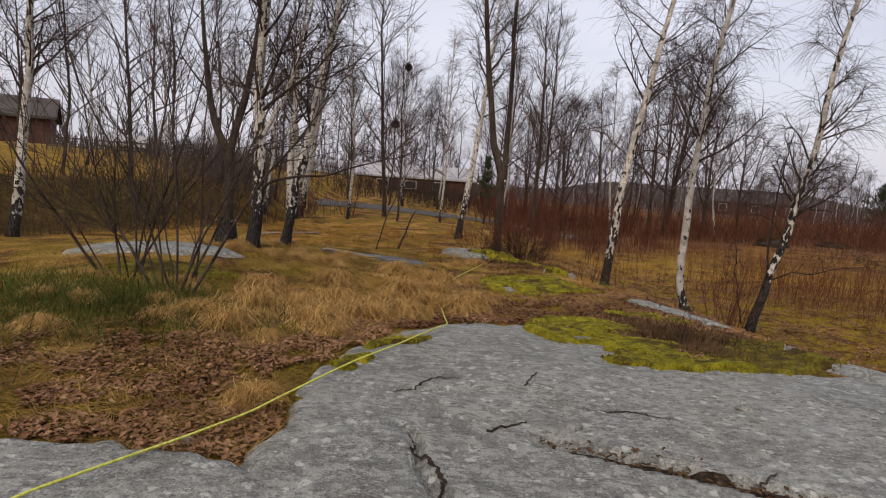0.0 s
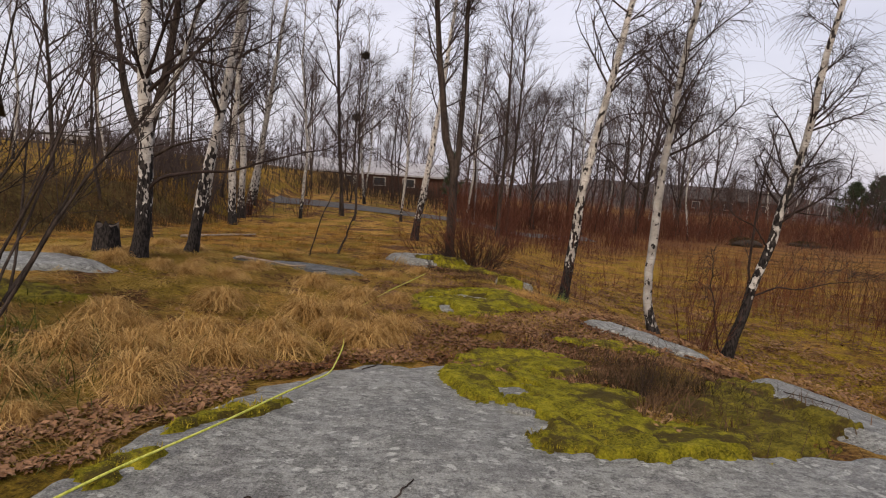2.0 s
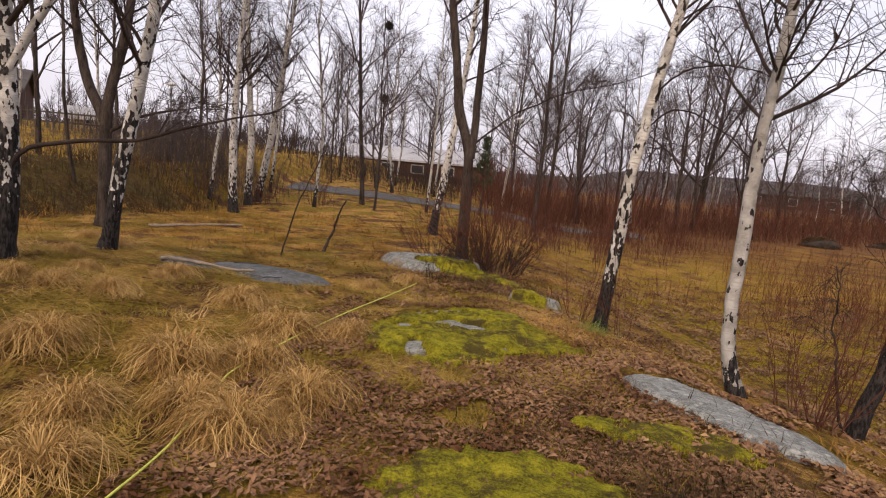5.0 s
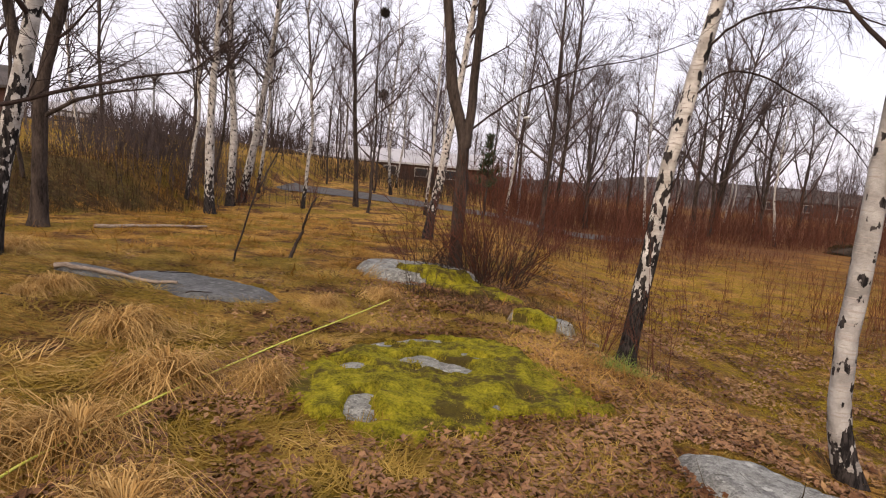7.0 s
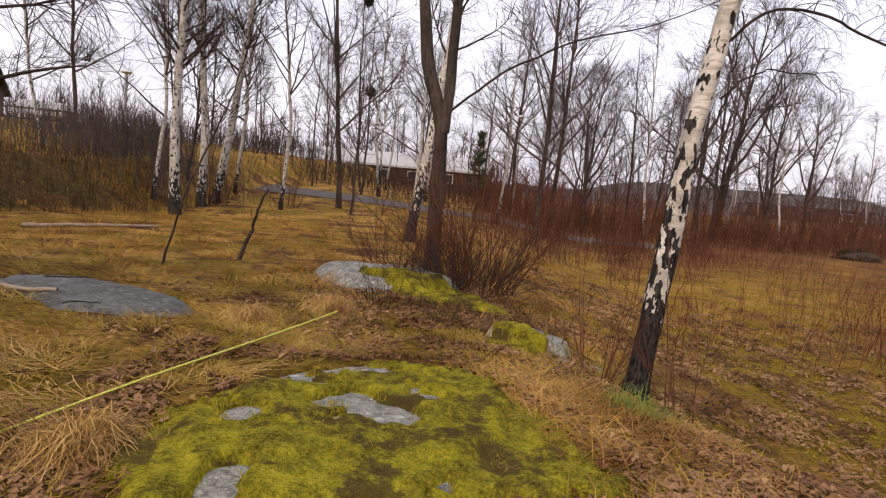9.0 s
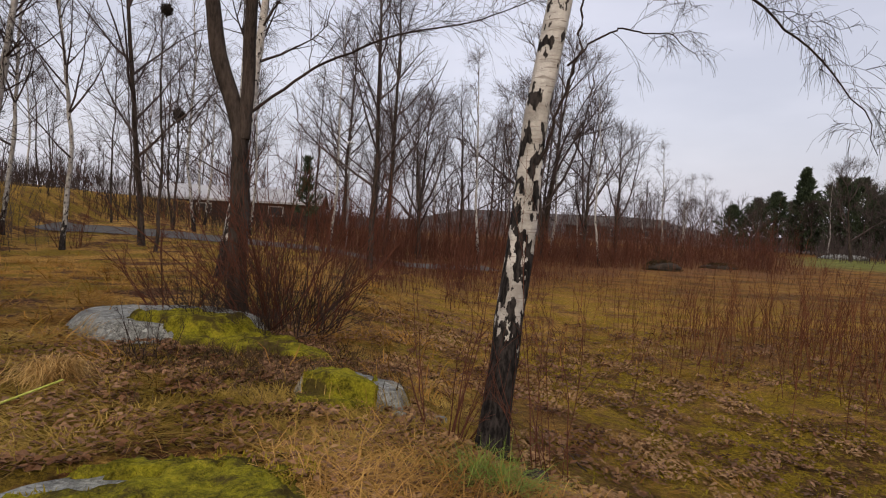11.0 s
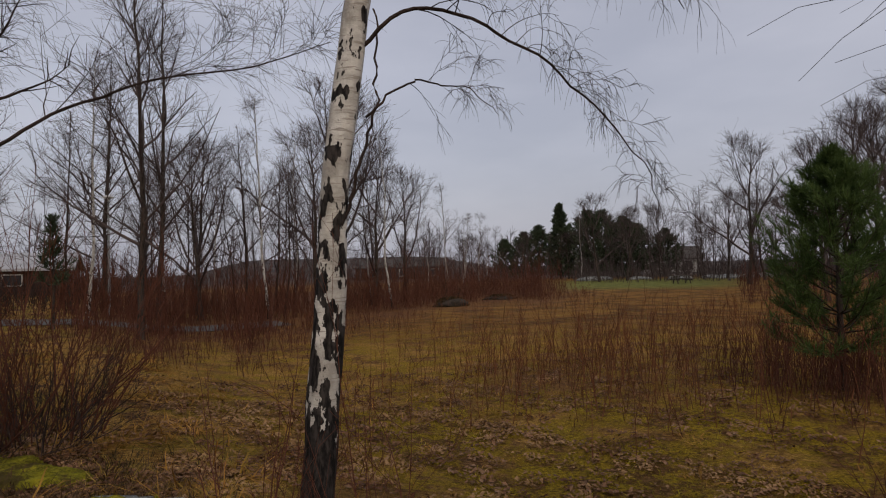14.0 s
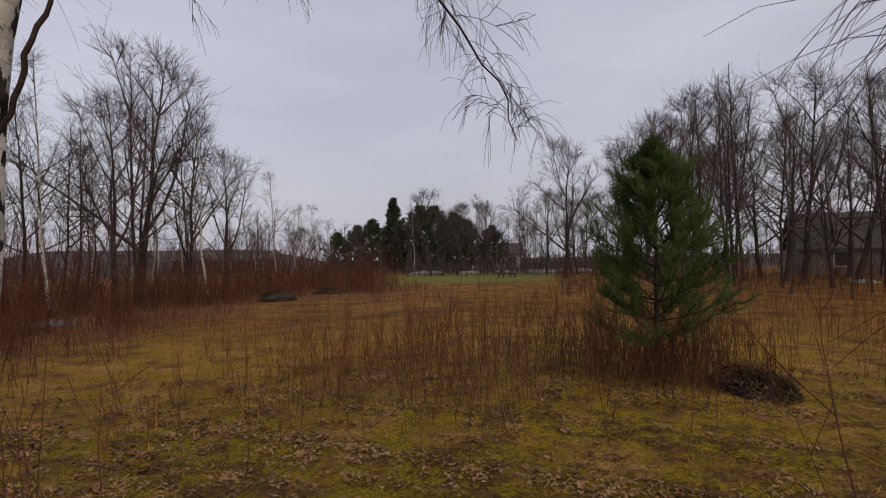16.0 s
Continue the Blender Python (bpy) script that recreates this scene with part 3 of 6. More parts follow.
MOSS = {
    "between": ([(1.15, 6.6, 0.55, 1.0, -8), (1.5, 7.3, 0.85, 0.5, 8), (1.75, 6.2, 0.55, 0.45, 0), (2.0, 5.2, 0.9, 0.45, 12), (1.62, 5.75, 0.5, 0.5, 0)], 0.05, "bright green moss mat over the bedrock edge"),
    "ledge_moss": ([(2.85, 8.2, 0.5, 0.3, -30), (2.3, 8.35, 0.35, 0.2, 0)], 0.04, "bright moss below the rock ledge"),
    "olive_moss": ([(3.0, 5.9, 0.8, 0.7, 30), (3.4, 6.7, 0.42, 0.8, -25), (2.7, 5.35, 0.7, 0.4, 15)], 0.04, "dull olive moss and grass between two slabs"),
    "cushion": ([(1.15, 10.4, 0.9, 1.3, -22), (1.8, 10.3, 0.5, 0.6, 0), (0.65, 9.9, 0.55, 0.5, 0)], 0.05, "bright yellow-green moss cushion on low rock"),
    "alder_moss": ([(0.85, 14.45, 0.95, 0.42, -24), (1.5, 13.9, 0.5, 0.3, -30)], 0.06, "bright green moss draped on the rock"),
    "small_moss": ([(2.0, 12.78, 0.36, 0.22, 20)], 0.05, "moss cap on a small stone"),
    "slab_edge": ([(-0.6, 5.15, 0.55, 0.13, 48), (-0.95, 4.35, 0.35, 0.10, 60)], 0.03, "strip of moss along the slab's edge"),
    "left_moss": ([(-3.9, 7.6, 0.9, 0.4, 10)], 0.05, "dull green moss beside the flat rock"),
}
HOLES = [(0.84, 9.58, 0.15, 0.20, 18), (1.05, 10.45, 0.20, 0.16, 0), (0.75, 10.75, 0.22, 0.07, 15), (0.95, 11.15, 0.3, 0.08, 10), (1.35, 10.8, 0.12, 0.08, 0), (0.55, 10.2, 0.13, 0.08, 0)]
BARE = [(1.08, 6.70, 0.20, 0.09, 8), (1.45, 6.25, 0.11, 0.08, 0), (1.18, 6.05, 0.13, 0.09, 0), (1.75, 6.9, 0.12, 0.06, 0)]
for k, (spots, thick, label) in MOSS.items():
    x0, x1 = min(s[0] - max(s[2:4]) for s in spots) - 0.2, max(s[0] + max(s[2:4]) for s in spots) + 0.2
    y0, y1 = min(s[1] - max(s[2:4]) for s in spots) - 0.2, max(s[1] + max(s[2:4]) for s in spots) + 0.2

    def depth_in(x, y, spots=spots, k=k):
        d = inside(x, y, spots, 0.16, 3.0) - 0.10 * (1 + lumps(x, y, 0.10, 7) + lumps(x, y, 0.035, 1))
        if k == "between":
            d = np.minimum(d, -inside(x, y, BARE, 0.13, 1.0) * 0.6)
        if k == "cushion":
            d = np.minimum(d, -inside(x, y, HOLES, 0.13, 1.0) * 0.6)
        return d

    geo = grid_sheet(np.arange(x0, x1, 0.03), np.arange(y0, y1, 0.03),
                     lambda x, y, f=depth_in, th=thick: surface(x, y) - 0.03 + (th + 0.03) * sstep(-0.02, 0.16, f(x, y)) + 0.012 * lumps(x, y, 0.06, 2) + 0.016 * lumps(x, y, 0.13) + 0.022 * lumps(x, y, 0.36),
                     lambda x, y, f=depth_in: f(x, y) > -0.05)
    tagged(new("moss", mesh_np("moss", *geo, M_OLIVE if k in ("olive_moss", "left_moss") else M_MOSS)), label, "moss", kind="stuff")


# ---- road behind the trees ----
def road_y(x):
    return 33.2 + 0.04 * x - 0.012 * (x + 4) ** 2 * (x < -4)


rx = np.arange(-8.2, 9, 0.25)
rv, rt = grid_sheet(rx, np.linspace(-1.3, 1.3, 5), lambda x, y: x * 0)
rv[:, 1] += road_y(rv[:, 0])
rv[:, 2] = H(rv[:, 0], rv[:, 1]) + 0.03
tagged(new("road", mesh_np("road", rv, rt, M_ASPHALT)), "narrow wet asphalt path behind the trees", "road", kind="structure")


# ---- trees ----
def curve_through(points, n, rng=None, wob=0.0):
    """A smooth path of n points through a few points."""
    p = np.array(points, float)
    s = np.concatenate([[0], np.cumsum(np.linalg.norm(np.diff(p, axis=0), axis=1))])
    u = np.linspace(0, s[-1], n)
    out = np.stack([np.interp(u, s, p[:, i]) for i in range(3)], 1)
    for _ in range(max(1, n // (2 * len(p)))):
        out[1:-1] = (out[:-2] + 2 * out[1:-1] + out[2:]) / 4
    if wob:
        out[1:] += np.cumsum(rng.normal(0, wob, (n - 1, 3)) * [1, 1, 0], axis=0)
    return out


def trunk_geo(path, r0, r1, sides=12, flare=1.35, power=0.9, seed=0.0):
    n = len(path)
    u = np.linspace(0, 1, n)
    R = r1 + (r0 - r1) * (1 - u) ** power
    h = np.maximum(path[:, 2] - path[0, 2], 0) if flare > 1 else np.full(n, 9.0)
    R = R * (1 + (flare - 1) * np.exp(-h / 0.16))
    v, t = tubes(path[None], R[None], sides)
    c = np.repeat(path, sides, 0)
    a = np.tile(np.arange(sides) * 2 * math.pi / sides, n)
    hh = np.repeat(h, sides)
    k = 1 + 0.06 * np.sin(3 * a + 2.1 * hh + seed) + 0.05 * np.sin(2 * a - 3.7 * hh + seed * 2) + 0.10 * np.exp(-hh / 0.12) * np.sin(5 * a + seed)
    return c + (v - c) * k[:, None], t


def crown_geo(rng, path, r0, u0, n1, len1, a_lo=0.6, a_hi=1.1, up1=0.6, n2=6, n3=4, droop=-0.9, twig=0.0035, len3=0.5, fine=(8, 5, 5, 4, 4)):
    """Limbs, branches and fine twigs on a trunk path."""
    idx, v, O, D = kids(rng, path[None], n1, u0, 0.98, a_lo, a_hi)
    D[:, 2] = np.abs(D[:, 2]) * 0.7 + 0.15
    D = norm(D)
    L1 = len1 * (0.35 + 0.9 * (1 - v)) * rng.uniform(0.6, 1.15, len(v))
    k1, s1, k2, s2, k3 = fine
    P1 = shoots(rng, O, D, L1, k1, up1, 0.09)
    q1 = r0 * (0.10 + 0.30 * (1 - v)) * (L1 / len1) ** 0.6
    R1 = np.maximum(q1[:, None] * np.linspace(1, 0.22, k1), twig)
    i2, v2, O2, D2 = kids(rng, P1, n2, 0.2, 1.0, 0.5, 1.0)
    L2 = L1[i2] * (0.60 - 0.30 * v2) * rng.uniform(0.6, 1.2, len(i2))
    P2 = shoots(rng, O2, D2, L2, k2, 0.1, 0.12)
    R2 = np.maximum(q1[i2][:, None] * 0.40 * np.linspace(1, 0.3, k2), twig)
    i3, v3, O3, D3 = kids(rng, P2, n3, 0.15, 1.0, 0.4, 0.9)
    L3 = len3 * rng.uniform(0.5, 1.3, len(i3))
    P3 = shoots(rng, O3, D3, L3, k3, droop, 0.10)
    R3 = np.full((len(i3), k3), twig) * np.linspace(1, 0.55, k3)
    return joined([tubes(P1, R1, s1), tubes(P2, R2, s2), tubes(P3, R3, 3)])


def tree(name, label, base, points, r0, r1, seed, mat, twig_mat, crown, group="", flare=1.35, more=(), category="tree"):
    """A bare tree: an Empty at its foot with trunk, crown and other stems. points: the trunk's course above its foot."""
    rng = np.random.default_rng(seed)
    root = tagged(new(name), label, category, group)
    x, y = base
    root.location = (x, y, float(surface(np.array(x), np.array(y))) - 0.04)
    path = curve_through([(0, 0, 0)] + list(points), 40, rng, 0.006)
    np_part("trunk", trunk_geo(path, r0, r1, 12, flare, 0.9, seed), mat, root)
    geos = [crown_geo(rng, path, r0, **crown)]
    for pts, ra, rb, cr in more:
        p2 = curve_through(pts, 28, rng, 0.012 if ra < 0.02 else 0.007)
        np_part("stem", trunk_geo(p2, ra, rb, 8, 1.0, 0.9, seed + 1), mat if ra > 0.03 else twig_mat, root)
        if cr:
            geos.append(crown_geo(rng, p2, ra, **cr))
    np_part("crown", joined(geos), twig_mat, root, "bare dark twigs")
    return root


BIRCHY = dict(u0=0.3, n1=30, len1=1.9, up1=0.5, n2=7, n3=5, droop=-1.1, len3=0.55)
DARK = dict(u0=0.35, n1=22, len1=2.2, up1=0.8, n2=7, n3=4, droop=0.1, len3=0.5)

# the birch that the walk passes close by, with its long drooping limb
tree("birch", "white birch with black furrowed base leaning over the meadow", (2.88, 12.22), [(0.09, 0.02, 0.9), (0.20, 0, 2.1), (0.42, -0.06, 3.6), (0.78, -0.15, 5.9), (1.15, -0.2, 8.2)], 0.092, 0.025, 11,
     M_BIRCH, M_TWIG, dict(BIRCHY, u0=0.44, n1=30, twig=0.0028),
     more=[([(0.30, -0.03, 2.75), (0.40, -0.12, 2.88), (0.52, -0.20, 2.99), (0.62, -0.27, 2.96), (0.73, -0.33, 2.95), (0.86, -0.42, 2.84), (0.98, -0.5, 2.76), (1.10, -0.60, 2.65), (1.20, -0.66, 2.50), (1.30, -0.75, 2.40), (1.38, -0.80, 2.22), (1.50, -0.87, 2.08), (1.56, -0.9, 1.86)], 0.012, 0.0018,
            dict(u0=0.12, n1=30, len1=0.50, up1=-1.3, n2=4, n3=3, droop=-1.6, len3=0.16, twig=0.0011)),
           ([(0.36, -0.05, 3.2), (0.60, -0.25, 3.45), (0.95, -0.45, 3.50), (1.30, -0.65, 3.40), (1.62, -0.80, 3.20), (1.80, -0.90, 2.95)], 0.013, 0.002,
            dict(u0=0.2, n1=26, len1=0.62, up1=-1.6, n2=4, n3=3, droop=-1.6, len3=0.18, twig=0.0011)),
           ([(0.16, -0.03, 1.75), (0.26, -0.10, 2.15), (0.32, -0.12, 2.42), (0.36, -0.14, 2.66), (0.34, -0.12, 3.0)], 0.010, 0.005, None),
           ([(0.30, -0.11, 2.36), (0.42, -0.19, 2.50), (0.56, -0.26, 2.57), (0.70, -0.34, 2.53), (0.80, -0.40, 2.55), (0.98, -0.52, 2.36)], 0.007, 0.0015,
            dict(u0=0.3, n1=13, len1=0.38, up1=-0.8, n2=3, n3=3, droop=-1.2, len3=0.13, twig=0.0011))])
tree("birch", "slim grey-white birch beside the rock ledge", (3.68, 9.76), [(-0.08, 0, 0.18), (-0.16, 0.0, 0.45), (-0.18, 0.0, 0.8), (-0.15, 0.02, 1.3), (-0.13, 0.03, 2.0), (-0.02, 0, 4.0), (0.2, -0.05, 5.2), (0.6, -0.1, 7.4)], 0.066, 0.018, 12,
     M_BIRCH_PALE, M_TWIG, dict(BIRCHY, u0=0.33, n1=36, len1=1.3, twig=0.0026))
tree("birch", "crooked dark-footed birch leaning over the meadow", (4.74, 9.8), [(0.04, -0.02, 0.35), (0.15, -0.06, 0.75), (0.16, -0.08, 1.1), (0.32, -0.15, 1.6), (0.36, -0.18, 2.2), (0.52, -0.24, 3.0), (0.60, -0.3, 4.4), (1.0, -0.5, 6.8)], 0.07, 0.018, 13,
     M_BIRCH_DARK, M_TWIG, dict(BIRCHY, u0=0.3, n1=38, len1=1.05, twig=0.0024),
     more=[([(0.15, -0.06, 0.9), (0.4, -0.16, 1.12), (0.7, -0.26, 1.10), (1.0, -0.35, 1.24), (1.5, -0.5, 1.32)], 0.014, 0.003, dict(u0=0.2, n1=12, len1=0.7, n2=4, n3=3, twig=0.002)),
           ([(0.32, -0.15, 1.6), (0.15, -0.2, 1.95), (-0.15, -0.3, 2.1), (-0.4, -0.35, 2.4)], 0.012, 0.003, dict(u0=0.2, n1=10, len1=0.6, n2=4, n3=3, twig=0.002)),
           ([(0.34, -0.16, 1.9), (0.6, -0.25, 2.2), (0.75, -0.3, 2.7), (1.1, -0.4, 3.0)], 0.014, 0.003, dict(u0=0.2, n1=10, len1=0.6, n2=4, n3=3, twig=0.002)),
           ([(-0.05, 0, 0.05), (-0.2, -0.05, 0.7), (-0.32, -0.1, 1.2), (-0.38, -0.12, 1.6)], 0.014, 0.004, dict(u0=0.3, n1=9, len1=0.45, n2=4, n3=3, twig=0.002, len3=0.2)),
           ([(0.05, 0.0, 0.1), (0.25, 0.1, 1.0), (0.3, 0.15, 2.2), (0.5, 0.2, 3.4)], 0.024, 0.006, dict(u0=0.4, n1=9, len1=0.7, n2=4, n3=3, twig=0.002, len3=0.3))])
tree("alder", "dark forked alder trunk rising from mossy rock", (0.84, 15.9), [(0.02, 0, 0.9), (0.0, 0, 2.3), (-0.20, 0, 2.7), (-0.30, 0.02, 3.1), (-0.36, 0, 3.75), (-0.48, 0, 4.4), (-0.72, 0, 6.5), (-0.95, 0, 9)], 0.115, 0.025, 14,
     M_BARK, M_TWIG, dict(DARK, u0=0.5, n1=22),
     more=[([(0.02, 0, 2.05), (0.05, 0.02, 2.7), (0.07, 0, 3.4), (0.10, 0, 4.3), (0.05, 0, 6.5), (0.2, 0, 9)], 0.078, 0.02, dict(DARK, n1=20)),
           ([(0.0, 0.0, 2.25), (0.24, 0.03, 2.5), (0.75, 0.07, 2.95), (1.67, 0.04, 3.42), (2.6, -0.11, 3.62), (3.5, -0.4, 3.95)], 0.019, 0.004, dict(DARK, u0=0.2, n1=18, len1=1.3, n2=6, n3=4, droop=-0.5, twig=0.0022))])
tree("birch", "old birch with black foot leaning behind the alder", (-0.26, 21.4), [(0.14, 0, 1.2), (0.38, 0, 3.0), (0.66, 0, 6.0), (0.9, 0, 9.5)], 0.125, 0.025, 15, M_BIRCH, M_TWIG, dict(BIRCHY, u0=0.45))
tree("birch", "stout birch with black patches beside the stump", (-3.8, 10.2), [(0.06, 0, 0.8), (0.09, 0.02, 1.9), (0.0, 0, 3.0), (0.08, 0, 4.2), (0.1, 0, 7.5)], 0.115, 0.025, 16,
     M_BIRCH, M_TWIG, dict(BIRCHY, u0=0.3, n1=30),
     more=[([(0.07, 0, 0.95), (0.28, 0, 1.22), (0.68, 0.3, 1.33), (1.1, 0.55, 1.36), (1.41, 0.7, 1.50), (2.09, 0.95, 1.74), (2.5, 1.05, 1.82), (2.75, 1.15, 2.1)], 0.029, 0.005, dict(u0=0.45, n1=10, len1=0.8, n2=4, n3=3)),
           ([(0.08, 0, 1.9), (0.5, 0.1, 2.7), (0.8, 0.1, 3.6), (1.1, 0.1, 5)], 0.05, 0.012, dict(BIRCHY, n1=12, len1=1.1))])
tree("birch", "leaning birch with rough dark-flecked bark", (-3.72, 11.8), [(0.15, 0.05, 0.9), (0.34, 0.1, 1.9), (0.62, 0.2, 3.6), (0.95, 0.25, 5.2), (1.2, 0.3, 8)], 0.10, 0.025, 17, M_BIRCH, M_TWIG, dict(BIRCHY, n1=26))
tree("birch", "slender birch of a group near the path", (-6.9, 22.9), [(-0.1, 0, 2.6), (0.05, 0, 5.6), (0.4, 0, 9)], 0.145, 0.025, 18, M_BIRCH_FAR, M_TWIG, dict(BIRCHY, u0=0.4), "birch group")
tree("birch", "slender birch of a group near the path", (-7.5, 25.5), [(0.05, 0, 2.8), (-0.2, 0, 6.0), (-0.3, 0, 10)], 0.145, 0.025, 19, M_BIRCH_FAR, M_TWIG, dict(BIRCHY, u0=0.4), "birch group")
tree("birch", "leaning birch of a group near the path", (-7.6, 26.6), [(0.6, 0, 3.2), (1.1, 0, 6.6), (1.6, 0, 10)], 0.155, 0.025, 20, M_BIRCH_FAR, M_TWIG, dict(BIRCHY, u0=0.4), "birch group")
tree("oak", "dark knotty trunk that forks above head height", (-6.6, 16.0), [(0.0, 0, 1.2), (0.03, 0, 2.5), (0.35, 0, 3.6), (0.7, 0, 5.5), (0.8, 0, 8)], 0.14, 0.03, 21,
     M_BARK, M_TWIG, dict(DARK, u0=0.4), more=[([(0.0, 0, 2.2), (-0.45, 0, 3.1), (-0.7, 0, 4.6), (-0.9, 0, 7)], 0.11, 0.02, dict(DARK, n1=14)),
                                               ([(0.0, 0, 1.9), (0.6, 0.1, 2.3), (1.3, 0.2, 2.5), (2.0, 0.2, 2.6)], 0.04, 0.01, dict(DARK, n1=8, len1=1.0))])
tree("birch", "pale birch on the slope by the hill", (-9.6, 12.06), [(0.12, 0.08, 1.3), (0.25, 0.15, 3.0), (0.3, 0.25, 5.2), (0.3, 0.3, 8)], 0.11, 0.03, 22, M_BIRCH_FAR, M_TWIG, dict(BIRCHY, u0=0.35))
tree("sapling", "thin crooked sapling leaning in the grass", (-2.2, 14.2), [(0.2, 0.05, 0.8), (0.7, 0.15, 2.0), (0.95, 0.25, 2.9), (1.3, 0.4, 3.6)], 0.014, 0.004, 23, M_BARK, M_TWIG, dict(DARK, n1=14, len1=0.9, n2=4, n3=3))
tree("dead_stick", "short dead stick standing in the grass", (-1.8, 15.4), [(0.2, 0, 0.5), (0.42, 0, 1.05)], 0.03, 0.012, 24, M_BARK, M_TWIG, dict(u0=0.5, n1=2, len1=0.3, n2=1, n3=1), flare=1.1, category="stick")


def stem_bush(name, label, base, n, height, spread, r, seed, mat, side=5, up=0.5, twigs=3, group="", lean=0.75):
    """Many stems from one foot, with side shoots."""
    rng = np.random.default_rng(seed)
    root = tagged(new(name), label, "shrub", group)
    x, y = base
    root.location = (x, y, float(surface(np.array(x), np.array(y))) - 0.03)
    a, d = rng.uniform(0, 2 * math.pi, n), np.sqrt(rng.uniform(0, 1, n)) * spread * 0.35
    O = np.stack([np.cos(a) * d, np.sin(a) * d, np.zeros(n)], 1)
    b = a + rng.normal(0, 0.6, n)
    t = rng.uniform(0.05, lean, n)
    D = np.stack([np.cos(b) * np.sin(t), np.sin(b) * np.sin(t), np.cos(t)], 1)
    L = height * rng.uniform(0.45, 1.1, n)
    P = shoots(rng, O, D, L, 8, up, 0.07)
    RR = r * rng.uniform(0.5, 1.2, n)[:, None] * np.linspace(1, 0.3, 8)
    for k in range(n):
        i2, v2, O2, D2 = kids(rng, P[k:k + 1], side, 0.2, 1.0, 0.3, 0.8)
        P2 = shoots(rng, O2, D2, L[k] * 0.35 * rng.uniform(0.4, 1.2, len(i2)), 5, 0.4, 0.1)
        i3, v3, O3, D3 = kids(rng, P2, twigs, 0.2, 1.0, 0.3, 0.8)
        P3 = shoots(rng, O3, D3, 0.14 * height * rng.uniform(0.4, 1.2, len(i3)), 4, 0.2, 0.1)
        np_part("stem", joined([tubes(P[k:k + 1], RR[k:k + 1], 5), tubes(P2, np.full((len(i2), 5), r * 0.32) * np.linspace(1, 0.5, 5), 3), tubes(P3, np.full((len(i3), 4), r * 0.2), 3)]), mat, root)
    return root


stem_bush("shrub", "dense bare shrub of upright brown stems under the alder", (1.5, 15.3), 70, 1.95, 1.5, 0.009, 31, M_SHRUB, 5, 0.2, lean=0.95)
stem_bush("shrub", "bare brown stems beside the dark trunk", (0.3, 15.75), 26, 1.4, 0.9, 0.008, 32, M_SHRUB, 5, 0.2, lean=0.95)
stem_bush("willow_bush", "tall many-stemmed bush of dark stems on the slope", (-3.3, 6.55), 11, 4.2, 0.9, 0.018, 33, M_BARK, 8, 0.35, 4)
stem_bush("willow_bush", "tall many-stemmed bush of dark stems on the slope", (-4.3, 7.1), 8, 4.0, 0.8, 0.021, 34, M_BARK, 8, 0.4, 4)
stem_bush("shrub", "thin reddish shoots beside the birch foot", (2.62, 12.3), 12, 0.95, 0.5, 0.006, 35, M_SHRUB, 4)
stem_bush("shrub", "thin reddish shoots beside the birch foot", (3.12, 11.85), 9, 1.35, 0.45, 0.006, 36, M_SHRUB, 4, 0.8)
stem_bush("shrub", "bare twiggy shrub at the birch foot", (4.35, 9.75), 26, 1.15, 0.9, 0.007, 37, M_SHRUB, lean=0.6)
stem_bush("shrub", "small bare bush beside the path", (-5.4, 27.5), 22, 1.3, 1.2, 0.010, 39, M_SHRUB)
stem_bush("shrub", "small bare bush beside the path", (-7.2, 26.0), 22, 1.3, 1.2, 0.010, 40, M_SHRUB)
stem_bush("shrub", "dark dense twigs at the foot of the alder", (1.3, 15.1), 110, 0.75, 2.0, 0.006, 43, M_TWIG, 6, 0.1, 4, lean=1.2)
stem_bush("shrub", "low heather twigs among the litter", (0.55, 13.6), 14, 0.4, 0.5, 0.005, 41, M_TWIG, 4, 0.2)
stem_bush("shrub", "low heather twigs in the moss mat", (2.25, 6.2), 10, 0.5, 0.2, 0.004, 42, M_TWIG, 4, 0.6)

